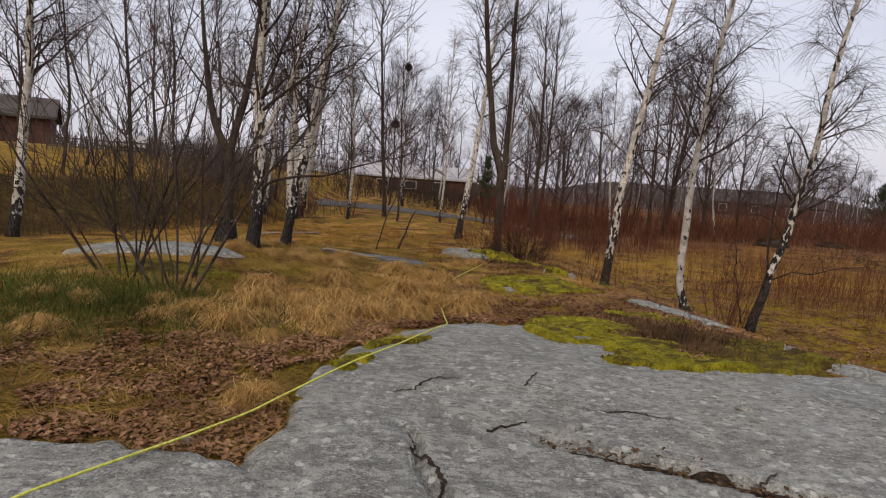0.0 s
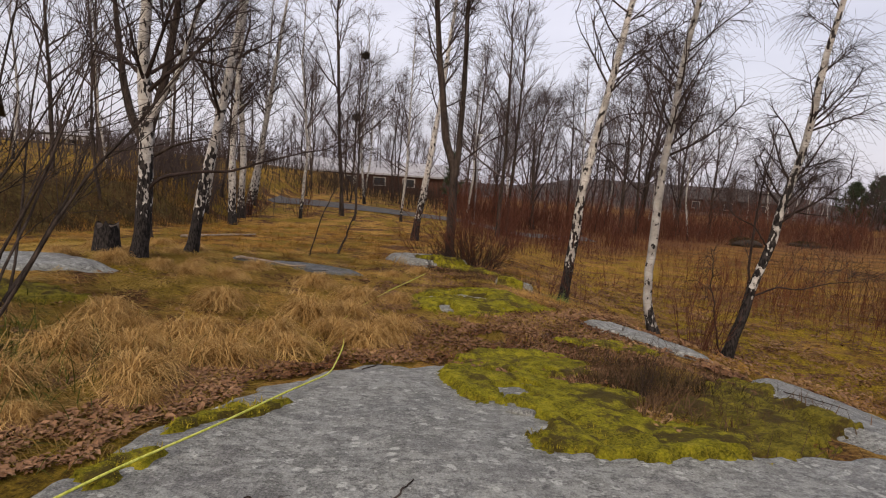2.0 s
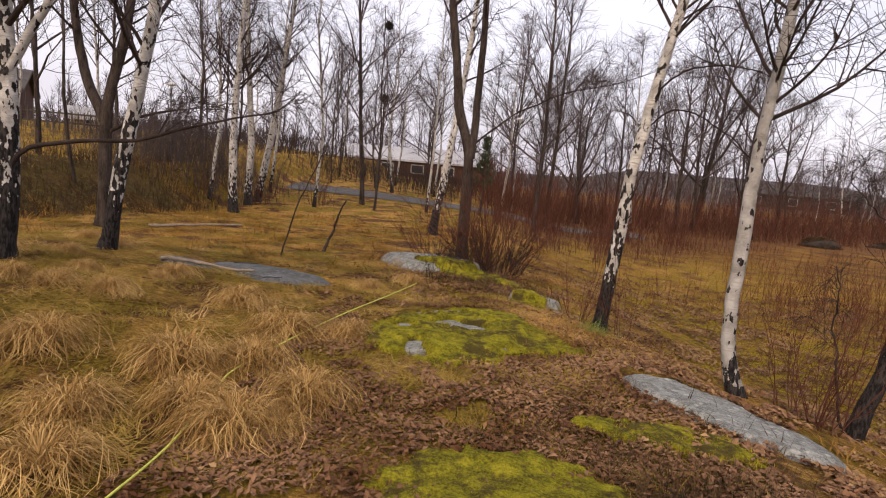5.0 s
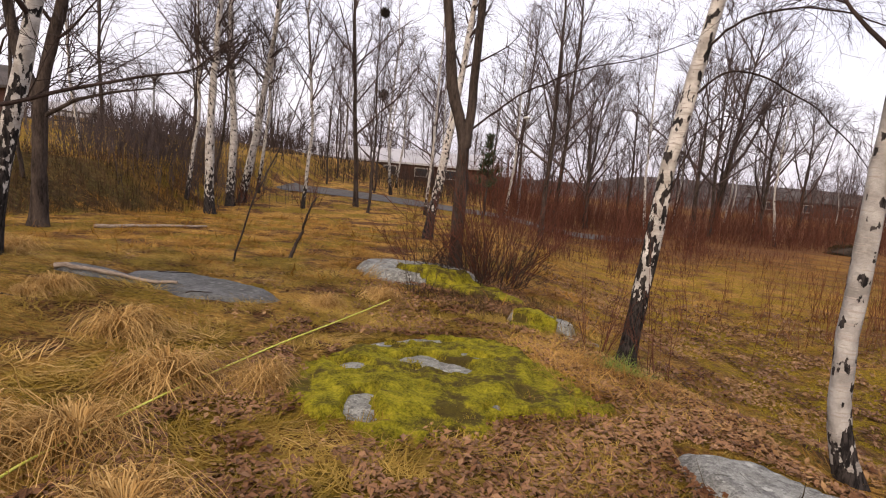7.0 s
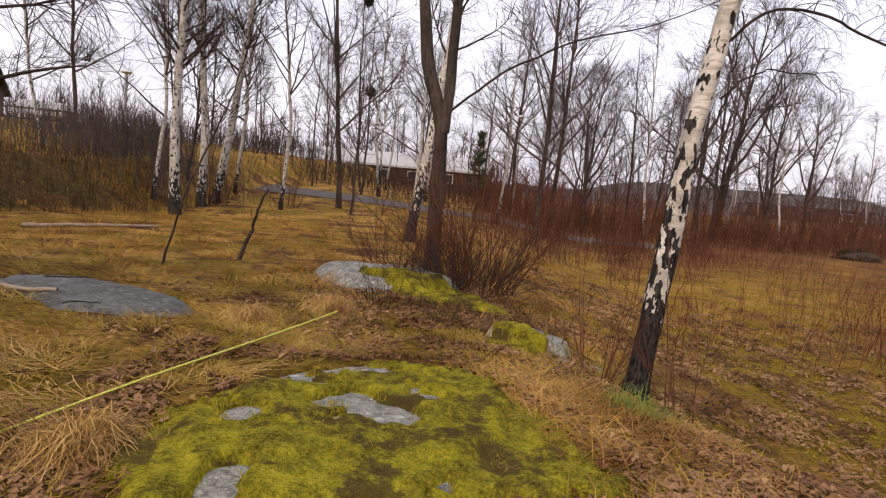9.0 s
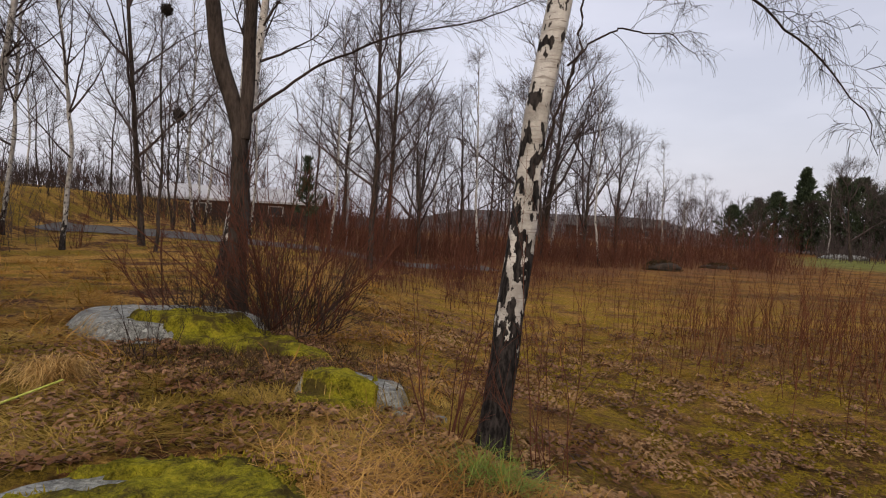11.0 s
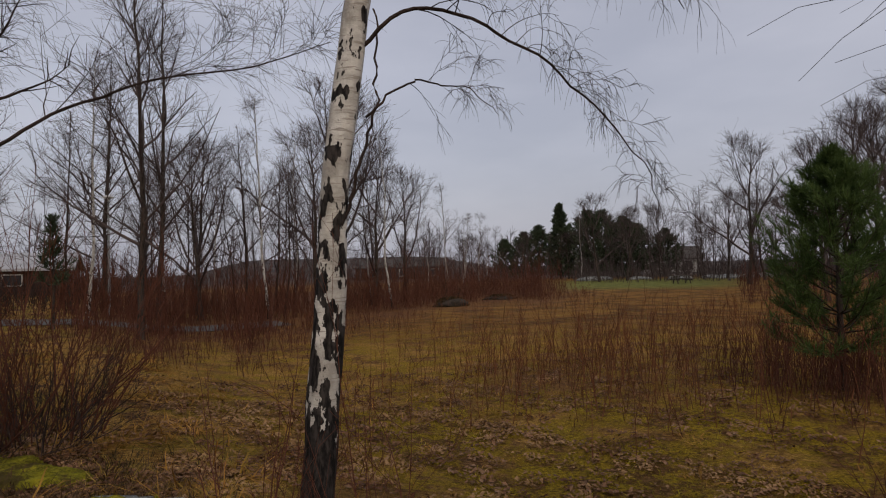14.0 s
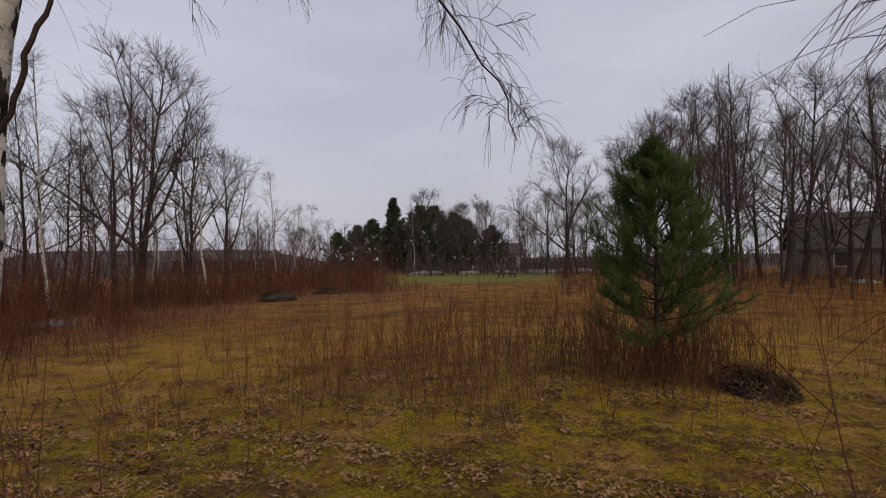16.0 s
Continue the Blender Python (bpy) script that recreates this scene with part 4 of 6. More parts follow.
# ---- woods behind: a few kinds of bare tree, each planted many times ----
def fan_geo(rng, path, r0, u0, n1, reach, a0, a1, n2, n3, n4, up=0.5, droop=0.2, twig=0.006, l3=0.55, l4=0.32):
    """Rising limbs that fill a rounded crown, with three finer orders of twigs."""
    idx, v, O, D = kids(rng, path[None], n1, u0, 0.97, 0.2, 0.3)
    az = np.arange(n1) * 2.4 + rng.normal(0, 0.4, n1)
    t = rng.uniform(a0, a1, n1) * (1 - 0.4 * v)
    D = np.stack([np.cos(az) * np.sin(t), np.sin(az) * np.sin(t), np.cos(t)], 1)
    L1 = reach * (path[-1, 2] * 1.04 - O[:, 2]) * rng.uniform(0.75, 1.1, n1) + 0.3
    P1 = shoots(rng, O, D, L1, 6, up, 0.09)
    q1 = r0 * (0.14 + 0.46 * (1 - v))
    R1 = np.maximum(q1[:, None] * np.linspace(1, 0.2, 6), twig)
    i2, v2, O2, D2 = kids(rng, P1, n2, 0.15, 1.0, 0.5, 1.05)
    D2 = norm(D2 + np.array([0, 0, 0.08]))
    L2 = L1[i2] * (0.52 - 0.30 * v2) * rng.uniform(0.6, 1.2, len(i2))
    P2 = shoots(rng, O2, D2, L2, 4, up * 0.5, 0.12)
    R2 = np.maximum(q1[i2][:, None] * 0.36 * np.linspace(1, 0.35, 4), twig)
    i3, v3, O3, D3 = kids(rng, P2, n3, 0.15, 1.0, 0.35, 0.85)
    P3 = shoots(rng, O3, D3, (l3 + 0.22 * L2[i3]) * rng.uniform(0.5, 1.2, len(i3)), 3, droop, 0.12)
    out = [tubes(P1, R1, 4), tubes(P2, R2, 3), tubes(P3, np.full((len(i3), 3), twig) * np.array([1, 0.85, 0.6]), 3)]
    if n4:
        i4, v4, O4, D4 = kids(rng, P3, n4, 0.3, 1.0, 0.35, 0.8)
        P4 = shoots(rng, O4, D4, l4 * rng.uniform(0.5, 1.3, len(i4)), 2, droop * 0.5, 0.1)
        out.append(tubes(P4, np.full((len(i4), 2), twig * 0.7), 3))
    return joined(out)


KINDS = []
for k, (nm, lab, hgt, r0, mat, cr) in enumerate((
        ("birch", "distant slim bare birch in the wood", 10.5, 0.075, M_BIRCH_FAR, dict(u0=0.24, n1=17, reach=0.46, a0=0.6, a1=1.2, n2=6, n3=5, n4=0, up=0.25, droop=-0.6, twig=0.0048)),
        ("birch", "distant thin bare birch with rising limbs", 9.0, 0.06, M_BARK, dict(u0=0.22, n1=15, reach=0.46, a0=0.55, a1=1.2, n2=6, n3=5, n4=0, up=0.3, droop=-0.2, twig=0.0048)),
        ("alder", "distant tall dark bare alder", 11.5, 0.10, M_BARK, dict(u0=0.2, n1=18, reach=0.48, a0=0.55, a1=1.2, n2=6, n3=6, n4=0, up=0.35, droop=0.15, twig=0.0052)),
        ("tree", "distant broad-crowned bare tree", 8.6, 0.15, M_BARK, dict(u0=0.14, n1=12, reach=0.78, a0=0.5, a1=1.25, n2=8, n3=6, n4=2, up=0.25, droop=0.25, twig=0.0062)),
        ("tree", "distant slender bare tree", 8.0, 0.05, M_BARK, dict(u0=0.2, n1=13, reach=0.38, a0=0.5, a1=1.1, n2=5, n3=4, n4=0, up=0.35, droop=0.1, twig=0.0055)))):
    rng = np.random.default_rng(60 + k)
    root = tagged(new(nm), lab, "tree", "trees of the wood")
    bend = 1.0 if k != 3 else 0.4
    path = curve_through([(0, 0, 0), (0.12, 0.05, hgt * 0.3), (0.3 * bend * rng.normal(), 0.2, hgt * 0.65), (0.4 * bend * rng.normal(), 0.2, hgt)], 22, rng, 0.02)
    np_part("trunk", trunk_geo(path, r0, 0.012, 7, 1.3, 0.9 if k != 3 else 1.3, k), mat, root)
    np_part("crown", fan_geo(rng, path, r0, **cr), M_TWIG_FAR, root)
    KINDS.append(root)

rng = np.random.default_rng(7)
planted, used = [], [0] * len(KINDS)


def plant(k, x, y, s=1.0, turn=None):
    m = pose(x, y, float(H(x, y) + far_hills(x, y)) - 0.1, rng.normal(0, 2.0), rng.normal(0, 2.0) + 2, rng.uniform(0, 360) if turn is None else turn) @ Matrix.Scale(s, 4)
    if not used[k]:
        KINDS[k].matrix_basis = m
    else:
        copy_thing(KINDS[k], m).scale = (s, s, s)
    used[k] += 1
    planted.append((x, y))


def wood(n, b0, b1, r0, r1, kinds, s0, s1, gap=1.3):
    """n trees between two bearings and two distances from the middle of the walk."""
    tries = 0
    while n and tries < 4000:
        tries += 1
        b, r = radians(rng.uniform(b0, b1)), math.sqrt(rng.uniform(r0 * r0, r1 * r1))
        x, y = 2 + r * math.sin(b), 9 + r * math.cos(b)
        if abs(y - road_y(x)) < 2.2 or any((x - a) ** 2 + (y - c) ** 2 < gap * gap for a, c in planted):
            continue
        plant(kinds[rng.integers(len(kinds))], x, y, rng.uniform(s0, s1))
        n -= 1


plant(2, 4.0, 32.3, 1.05)
plant(0, -4.65, 41.6, 0.9)
plant(3, 14.2, 42.6, 1.5)
plant(0, 33.0, 60.0, 1.0)
plant(0, 38.0, 62.0, 0.75)
plant(3, 49.6, 38.7, 1.42)
wood(19, -32, 6, 19, 34, [0, 1, 2, 4], 0.75, 1.05)
wood(24, 2, 27, 24, 42, [0, 1, 2, 3], 0.75, 1.08, 2.0)
wood(24, -35, 24, 38, 58, [0, 1, 2, 4], 0.85, 1.2)
wood(16, -75, -34, 14, 34, [1, 2, 4, 0], 0.8, 1.1)
wood(10, 27, 36, 55, 85, [0, 4, 1], 0.6, 0.85)
wood(20, 63, 92, 30, 42, [3, 2, 3, 4], 0.85, 1.15, 2.2)
wood(30, 60, 92, 42, 60, [3, 3, 2, 3, 4], 1.15, 1.5, 2.6)
wood(34, 45, 66, 66, 98, [3, 3, 1, 3], 0.85, 1.2, 2.5)
wood(20, 26, 44, 70, 95, [3, 1, 0], 0.5, 0.8, 2.0)
wood(14, 100, 260, 12, 40, [1, 2, 3], 0.8, 1.1, 3)


# ---- thickets of red-brown shrubs and dry stalks ----
def thicket(name, label, X, Y, height, r, seed, mat, side=4, K=5, kind="stuff"):
    g = np.random.default_rng(seed)
    n = len(X)
    O = np.stack([X, Y, H(X, Y) - 0.03], 1)
    D = norm(np.stack([g.normal(0, 0.16, n), g.normal(0, 0.16, n), np.ones(n)], 1))
    L = height * g.uniform(0.5, 1.1, n)
    P = shoots(g, O, D, L, K, 0.2, 0.06)
    pieces = [tubes(P, np.full((n, K), r) * np.linspace(1, 0.4, K), 3)]
    if side:
        i2, v2, O2, D2 = kids(g, P, side, 0.25, 1.0, 0.25, 0.6)
        P2 = shoots(g, O2, D2, L[i2] * 0.4 * g.uniform(0.4, 1.1, len(i2)), 3, 0.3, 0.08)
        pieces.append(tubes(P2, np.full((len(i2), 3), r * 0.55), 3))
    return tagged(new(name, mesh_np(name, *joined(pieces), mat)), label, "shrubs", kind=kind)


g = np.random.default_rng(91)
b = np.radians(g.uniform(-2, 41, 5200) + g.normal(0, 1.2, 5200))
near = thicket_edge(np.degrees(b))
fore = g.uniform(0, 1, 5200)
r = near + fore ** 1.3 * 15 + g.normal(0, 1.4, 5200) - g.uniform(0, 8, 5200) * (g.uniform(0, 1, 5200) < 0.10)
tx, ty = 2 + r * np.sin(b), 9 + r * np.cos(b)
ok = np.abs(ty - road_y(tx)) > 1.9
ok &= lumps(tx, ty, 3.0) > -0.55
thicket("thicket", "dense thicket of bare red-brown shrubs behind the meadow", tx[ok], ty[ok], (2.1 + 1.3 * lumps(tx[ok], ty[ok], 1.3)) * g.uniform(0.3, 1.3, ok.sum()) * (0.45 + 0.55 * sstep(-4, 4, (r - near)[ok])), 0.010, 92, M_SHRUB, 5)
b = np.radians(g.uniform(0, 47, 2600))
back = 10 * g.uniform(0, 1, 2600) ** 1.8
r = thicket_edge(np.degrees(b)) + 0.8 - back
tx, ty = 2 + r * np.sin(b), 9 + r * np.cos(b)
ok = (np.abs(ty - road_y(tx)) > 1.9) & (lumps(tx, ty, 1.4, 6) > -0.25)
thicket("dry_stalks", "thin rust-brown shoots in front of the thicket", tx[ok], ty[ok], (1.0 - 0.05 * back[ok]) * g.uniform(0.3, 1.1, ok.sum()), 0.007, 102, M_SHRUB, 3)
g = np.random.default_rng(93)
b, r = np.radians(g.uniform(-40, 0, 2600)), g.uniform(25.5, 46, 2600)
tx, ty = 2 + r * np.sin(b), 9 + r * np.cos(b)
ok = (np.abs(ty - road_y(tx)) > 2.2) & (lumps(tx, ty, 2.5, 1) + 0.05 * (ty - 33) > 0.0)
thicket("thicket", "patchy dark brush along the path", tx[ok], ty[ok], 1.3, 0.011, 94, M_TWIG, 4)
g = np.random.default_rng(95)
tx, ty = g.normal(9.9, 1.75, 560), g.normal(17.4, 2.0, 560)
thicket("dry_stalks", "patch of reddish dry stalks in the meadow", tx, ty, 1.2 * g.uniform(0.2, 1.25, 560), 0.006, 96, M_STALK, 3)
tx, ty = g.uniform(4.6, 20, 700), g.uniform(14, 32, 700)
ok = lumps(tx, ty, 2.2, 4) > 0.25
thicket("dry_stalks", "scattered dry stalks across the meadow", tx[ok], ty[ok], 0.8, 0.006, 97, M_STALK, 3)
tx, ty = 12.25 + g.normal(0, 0.85, 420), 14.2 + g.normal(0, 0.8, 420)
thicket("dry_stalks", "red-brown shoots round the young pine", tx, ty, 1.0, 0.006, 98, M_SHRUB, 4)
tx, ty = g.uniform(13, 34, 900), g.uniform(10, 24, 900)
ok = lumps(tx, ty, 2.6, 2) > -0.05
thicket("dry_stalks", "tall straw-coloured stalks at the meadow's far side", tx[ok], ty[ok], 1.0, 0.007, 99, M_STALK, 3)
tx, ty = g.normal(-10.5, 1.5, 850), g.normal(26.5, 1.9, 850)
thicket("thicket", "dark brush behind the birch group", tx, ty, 1.8 * g.uniform(0.3, 1.2, 850), 0.009, 100, M_TWIG_FAR, 6)
tx, ty = g.normal(-16, 3.0, 320), g.normal(30, 2.5, 320)
thicket("thicket", "dark brush on the grassy bank", tx, ty, 1.2 * g.uniform(0.4, 1.2, 320), 0.009, 101, M_TWIG_FAR, 5)


g = np.random.default_rng(105)
b, r = np.radians(g.uniform(57, 95, 1500)), g.uniform(30, 62, 1500)
tx, ty = 2 + r * np.sin(b), 9 + r * np.cos(b)
ok = lumps(tx, ty, 2.4, 5) > -0.2
thicket("thicket", "brown brush under the bare trees", tx[ok], ty[ok], 1.7 * g.uniform(0.3, 1.3, ok.sum()), 0.012, 106, M_SHRUB, 5, 4)
b, r = np.radians(g.uniform(43, 68, 1400)), g.uniform(64, 92, 1400)
tx, ty = 2 + r * np.sin(b), 9 + r * np.cos(b)
thicket("thicket", "grey-brown brush behind the lawn", tx, ty, 2.4 * g.uniform(0.3, 1.3, 1400), 0.02, 107, M_TWIG_FAR, 5, 4)
b, r = np.radians(g.uniform(50, 95, 1100)), g.uniform(11, 30, 1100)
tx, ty = 2 + r * np.sin(b), 9 + r * np.cos(b)
ok = (lumps(tx, ty, 1.2, 9) > 0.0) & (np.hypot(tx - 12.35, ty - 12.75) > 1.0)
thicket("dry_stalks", "tall rust-coloured grass stalks beyond the pine", tx[ok], ty[ok], 0.8 * g.uniform(0.3, 1.2, ok.sum()), 0.006, 108, M_STALK, 3)
g = np.random.default_rng(110)
tx, ty = g.uniform(-17, -7.5, 9000), g.uniform(7, 25, 9000)
ts = tx - 0.25 * (np.clip(ty, 8, 20) - 12)
ok = (ts < -9.4) & (ts > -12.9) & (lumps(tx, ty, 0.9, 3) > -0.7)
thicket("heather", "dark heather and bilberry twigs covering the bank", tx[ok], ty[ok], 0.42 * g.uniform(0.4, 1.2, ok.sum()), 0.006, 111, M_HEATHER, 5, 4)

# ---- far woods that close the view ----
g = np.random.default_rng(120)
n = 250
b = np.radians(np.concatenate([g.uniform(-60, 95, 200), g.uniform(95, 300, 50)]))
r = g.uniform(95, 165, n)
fx, fy = 2 + r * np.sin(b), 9 + r * np.cos(b)
hh = g.uniform(6.0, 10.5, n)
P = shoots(g, np.stack([fx, fy, H(fx, fy) + far_hills(fx, fy) - 0.2], 1), np.tile([0.02, 0, 1.0], (n, 1)), hh, 6, 0.3, 0.05)
i2, v2, O2, D2 = kids(g, P, 12, 0.15, 1.0, 0.4, 0.8)
P2 = shoots(g, O2, D2, hh[i2] * 0.40 * (1.15 - v2), 5, 0.6, 0.1)
i3, v3, O3, D3 = kids(g, P2, 5, 0.2, 1.0, 0.3, 0.8)
P3 = shoots(g, O3, D3, 1.5 * g.uniform(0.4, 1.2, len(i3)), 3, 0.2, 0.1)
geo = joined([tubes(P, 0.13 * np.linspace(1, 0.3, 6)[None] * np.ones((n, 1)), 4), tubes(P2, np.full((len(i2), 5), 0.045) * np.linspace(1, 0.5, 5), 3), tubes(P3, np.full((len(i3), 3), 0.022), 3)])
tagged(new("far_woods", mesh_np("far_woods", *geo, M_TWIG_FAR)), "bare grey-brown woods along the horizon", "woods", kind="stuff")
n = 2800
b, r = np.radians(g.uniform(-60, 100, n)), g.uniform(80, 150, n)
fx, fy = 2 + r * np.sin(b), 9 + r * np.cos(b)
P = shoots(g, np.stack([fx, fy, H(fx, fy) + far_hills(fx, fy) - 0.1], 1), norm(np.stack([g.normal(0, 0.3, n), g.normal(0, 0.3, n), np.ones(n)], 1)), g.uniform(1.0, 3.6, n), 4, 0.2, 0.1)
i2, v2, O2, D2 = kids(g, P, 5, 0.2, 1.0, 0.3, 0.7)
P2 = shoots(g, O2, D2, g.uniform(0.5, 1.3, len(i2)), 3, 0.2, 0.1)
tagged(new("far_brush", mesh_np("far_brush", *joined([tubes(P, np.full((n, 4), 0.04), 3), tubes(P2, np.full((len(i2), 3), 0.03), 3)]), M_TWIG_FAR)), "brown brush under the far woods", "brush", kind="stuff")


# ---- evergreens ----
def conifer(name, label, base, h, w, seed, mat, needle=0.11, wide=0.0022, per=9, low=0.14, whorls=13, side=6, lean=0.0):
    rng = np.random.default_rng(seed)
    root = tagged(new(name), label, "tree")
    x, y = base
    root.location = (x, y, float(H(x, y) + far_hills(x, y)) - 0.05)
    path = curve_through([(0, 0, 0), (0.01 * h, 0, h * 0.5), (lean, 0, h)], 20, rng, 0.004)
    np_part("trunk", trunk_geo(path, 0.016 * h, 0.008, 9, 1.2, 0.9, seed), M_BARK, root)
    O, D, L = [], [], []
    for k in range(whorls):
        u = low + (0.97 - low) * (k / (whorls - 1)) ** 0.92
        z = u * h
        n = 7 if k < whorls - 3 else 5
        for j in range(n):
            a = j * 2 * math.pi / n + rng.uniform(-0.35, 0.35) + k
            O.append((np.interp(z, path[:, 2], path[:, 0]), 0, z + rng.normal(0, 0.03 * h / 4)))
            e = -0.05 + 1.0 * u + rng.normal(0, 0.13)
            D.append((math.cos(a) * math.cos(e), math.sin(a) * math.cos(e), math.sin(e)))
            L.append(w * (0.10 + 0.92 * min(1.0, (1.0 - u) / 0.52)) * rng.uniform(0.75, 1.15))
    O, D, L = np.array(O), np.array(D), np.array(L)
    P = shoots(rng, O, D, L, 7, 0.45, 0.07)
    i2, v2, O2, D2 = kids(rng, P, side, 0.3, 1.0, 0.4, 0.9)
    P2 = shoots(rng, O2, D2, L[i2] * 0.38 * rng.uniform(0.5, 1.1, len(i2)), 5, 0.5, 0.08)
    np_part("crown_wood", joined([tubes(P, 0.004 * h * np.linspace(1, 0.3, 7)[None] * np.ones((len(P), 1)), 4), tubes(P2, np.full((len(P2), 5), 0.0012 * h), 3)]), M_BARK, root)
    A = np.concatenate([P[:, 3:].reshape(-1, 3), P2.reshape(-1, 3)])
    T = np.concatenate([norm(np.gradient(P, axis=1))[:, 3:].reshape(-1, 3), norm(np.gradient(P2, axis=1)).reshape(-1, 3)])
    A, T = np.repeat(A, per, 0), np.repeat(T, per, 0)
    N = len(A)
    A = A + T * rng.uniform(-0.5, 0.5, (N, 1)) * needle
    d = norm(T * 0.8 + rng.normal(0, 0.55, (N, 3)) + np.array([0, 0, 0.25]))
    Q = np.stack([A, A + d * needle], 1)
    sd = norm(np.cross(d, rng.normal(0, 1, (N, 3))))
    np_part("needles", ribbons(Q, np.tile([wide, wide * 0.4], (N, 1)), sd), mat, root)
    return root


conifer("pine", "young green pine standing in the meadow", (12.29, 14.16), 3.8, 1.25, 201, M_NEEDLE, 0.13, 0.0046, 13, 0.17, 12, 8)
conifer("pine", "small dark pine behind the alder", (0.95, 30.5), 3.3, 0.55, 204, M_NEEDLE_FAR, 0.2, 0.014, 2, 0.4, 6, 3)
far_pine = conifer("pine", "dark evergreen pine at the meadow's far edge", (64.0, 72.0), 9.2, 3.6, 202, M_NEEDLE_FAR, 0.6, 0.07, 2, 0.1, 10, 6)
far_spruce = conifer("spruce", "dark narrow spruce among the far pines", (61.0, 74.5), 10.6, 2.0, 203, M_NEEDLE_FAR, 0.5, 0.07, 3, 0.06, 15, 5)
for x, y, s, a in ((58.0, 79.0, 0.72, 40), (60.5, 78.5, 0.82, 90), (66.5, 71.5, 1.0, 160), (69.0, 70.0, 0.9, 210), (71.5, 69.5, 0.8, 300), (73.5, 66.0, 0.7, 20), (55.5, 80.5, 0.62, 120), (67.5, 68.0, 0.85, 75)):
    o = copy_thing(far_pine, pose(x, y, float(H(x, y)) - 0.05, 0, 0, a) @ Matrix.Scale(s, 4))
    o.scale = (s, s, s)


# ---- buildings ----
def box_bm(w, d, h, bevel=0.0):
    """A box with its foot at z = 0."""
    bm = bmesh.new()
    bmesh.ops.create_cube(bm, size=1.0)
    bmesh.ops.scale(bm, vec=(w, d, h), verts=bm.verts)
    bmesh.ops.translate(bm, vec=(0, 0, h / 2), verts=bm.verts)
    if bevel:
        bmesh.ops.bevel(bm, geom=bm.edges[:], offset=bevel, segments=2, affect="EDGES")
    return bm


def gable_bm(w, d, h, rise, over, thick=0.18):
    """A pitched roof of two slabs over a box, ridge along x."""
    bm = bmesh.new()
    for s in (-1, 1):
        e = d / 2 + over
        k = rise / (d / 2)
        prof = [(s * e, h - over * k), (0.0, h + rise), (0.0, h + rise + thick), (s * e, h - over * k + thick)]
        ends = [[bm.verts.new((x, y, z)) for y, z in prof] for x in (-w / 2 - over, w / 2 + over)]
        bm.faces.new(ends[0])
        bm.faces.new(ends[1][::-1])
        for i in range(4):
            bm.faces.new((ends[0][i], ends[1][i], ends[1][(i + 1) % 4], ends[0][(i + 1) % 4]))
    bmesh.ops.recalc_face_normals(bm, faces=bm.faces)
    return bm


def wall_bm(w, d, h, rise):
    """House walls with gables, ridge along x."""
    bm = bmesh.new()
    prof = [(-d / 2, 0), (d / 2, 0), (d / 2, h), (0, h + rise), (-d / 2, h)]
    ends = [[bm.verts.new((x, y, z)) for y, z in prof] for x in (-w / 2, w / 2)]
    bm.faces.new(ends[0])
    bm.faces.new(ends[1][::-1])
    for i in range(5):
        bm.faces.new((ends[0][i], ends[1][i], ends[1][(i + 1) % 5], ends[0][(i + 1) % 5]))
    bmesh.ops.recalc_face_normals(bm, faces=bm.faces)
    return bm


def building(name, label, place, turn, w, d, h, rise, wall_mat, roof_mat, windows=(), panels=()):
    """A house facing -y: windows and panels are (along, up, wide, high) on its front."""
    root = tagged(new(name), label, "building")
    root.matrix_basis = pose(*place, 0, 0, turn)
    part("wall", wall_bm(w, d, h, rise), wall_mat, root)
    part("roof", gable_bm(w, d, h, rise, 0.4), roof_mat, root)
    for x, z, ww, hh in panels:
        o = part("wall_panel", box_bm(ww, 0.08, hh), M_PALE, root, "pale boarded wall section")
        o.location = (x, -d / 2 - 0.03, z)
    for x, z, ww, hh in windows:
        o = part("window", box_bm(ww + 0.2, 0.10, hh + 0.2), M_PALE, root)
        o.location = (x, -d / 2 - 0.03, z)
        q = part("pane", box_bm(ww, 0.04, hh), M_GLASS, o)
        q.location = (0, -0.05, 0.1)
    return root


building("long_building", "long low building with a pale grey roof behind the path", (-8.6, 68, -0.1), -3, 19, 11, 2.0, 1.25, M_BROWNWALL, M_ROOF,
         [(x, 0.8, 1.1, 0.7) for x in (0, 3, 6)], [(-5.0, 0.1, 4.2, 1.8)])
building("house", "dark wooden house on the grassy bank", (-36, 42, 2.2), 32, 10, 7, 2.2, 1.4, M_BROWNWALL, M_DARKROOF, [(-2, 0.9, 1, 0.9), (1.5, 0.9, 1, 0.9)])
building("playhouse", "small ochre playhouse on the bank", (-20.4, 35.0, float(H(-20.4, 35.0)) - 0.05), 25, 1.3, 1.1, 0.7, 0.3, M_YELLOW, M_ROOF, [(0.2, 0.2, 0.3, 0.3)])
building("house", "low house with a broad dark roof behind bare trees", (66, 14.0, -1.0), -70, 20, 9, 2.4, 2.9, M_GREYWALL, M_DARKROOF, [(x, 0.8, 1.2, 1.1) for x in (-7, -3.5, 0.5, 4, 7)])
building("house", "white house among far trees", (88, 100, -0.9), -40, 12, 8, 2.6, 2.2, M_GREYWALL, M_ROOF, [(x, 0.9, 1.1, 1.1) for x in (-4, -1, 2, 4.5)])
building("house", "white house among far trees", (100, 86, -0.9), -50, 10, 8, 2.6, 2.2, M_PALE, M_DARKROOF, [(x, 0.9, 1.1, 1.1) for x in (-3, 0, 3)])
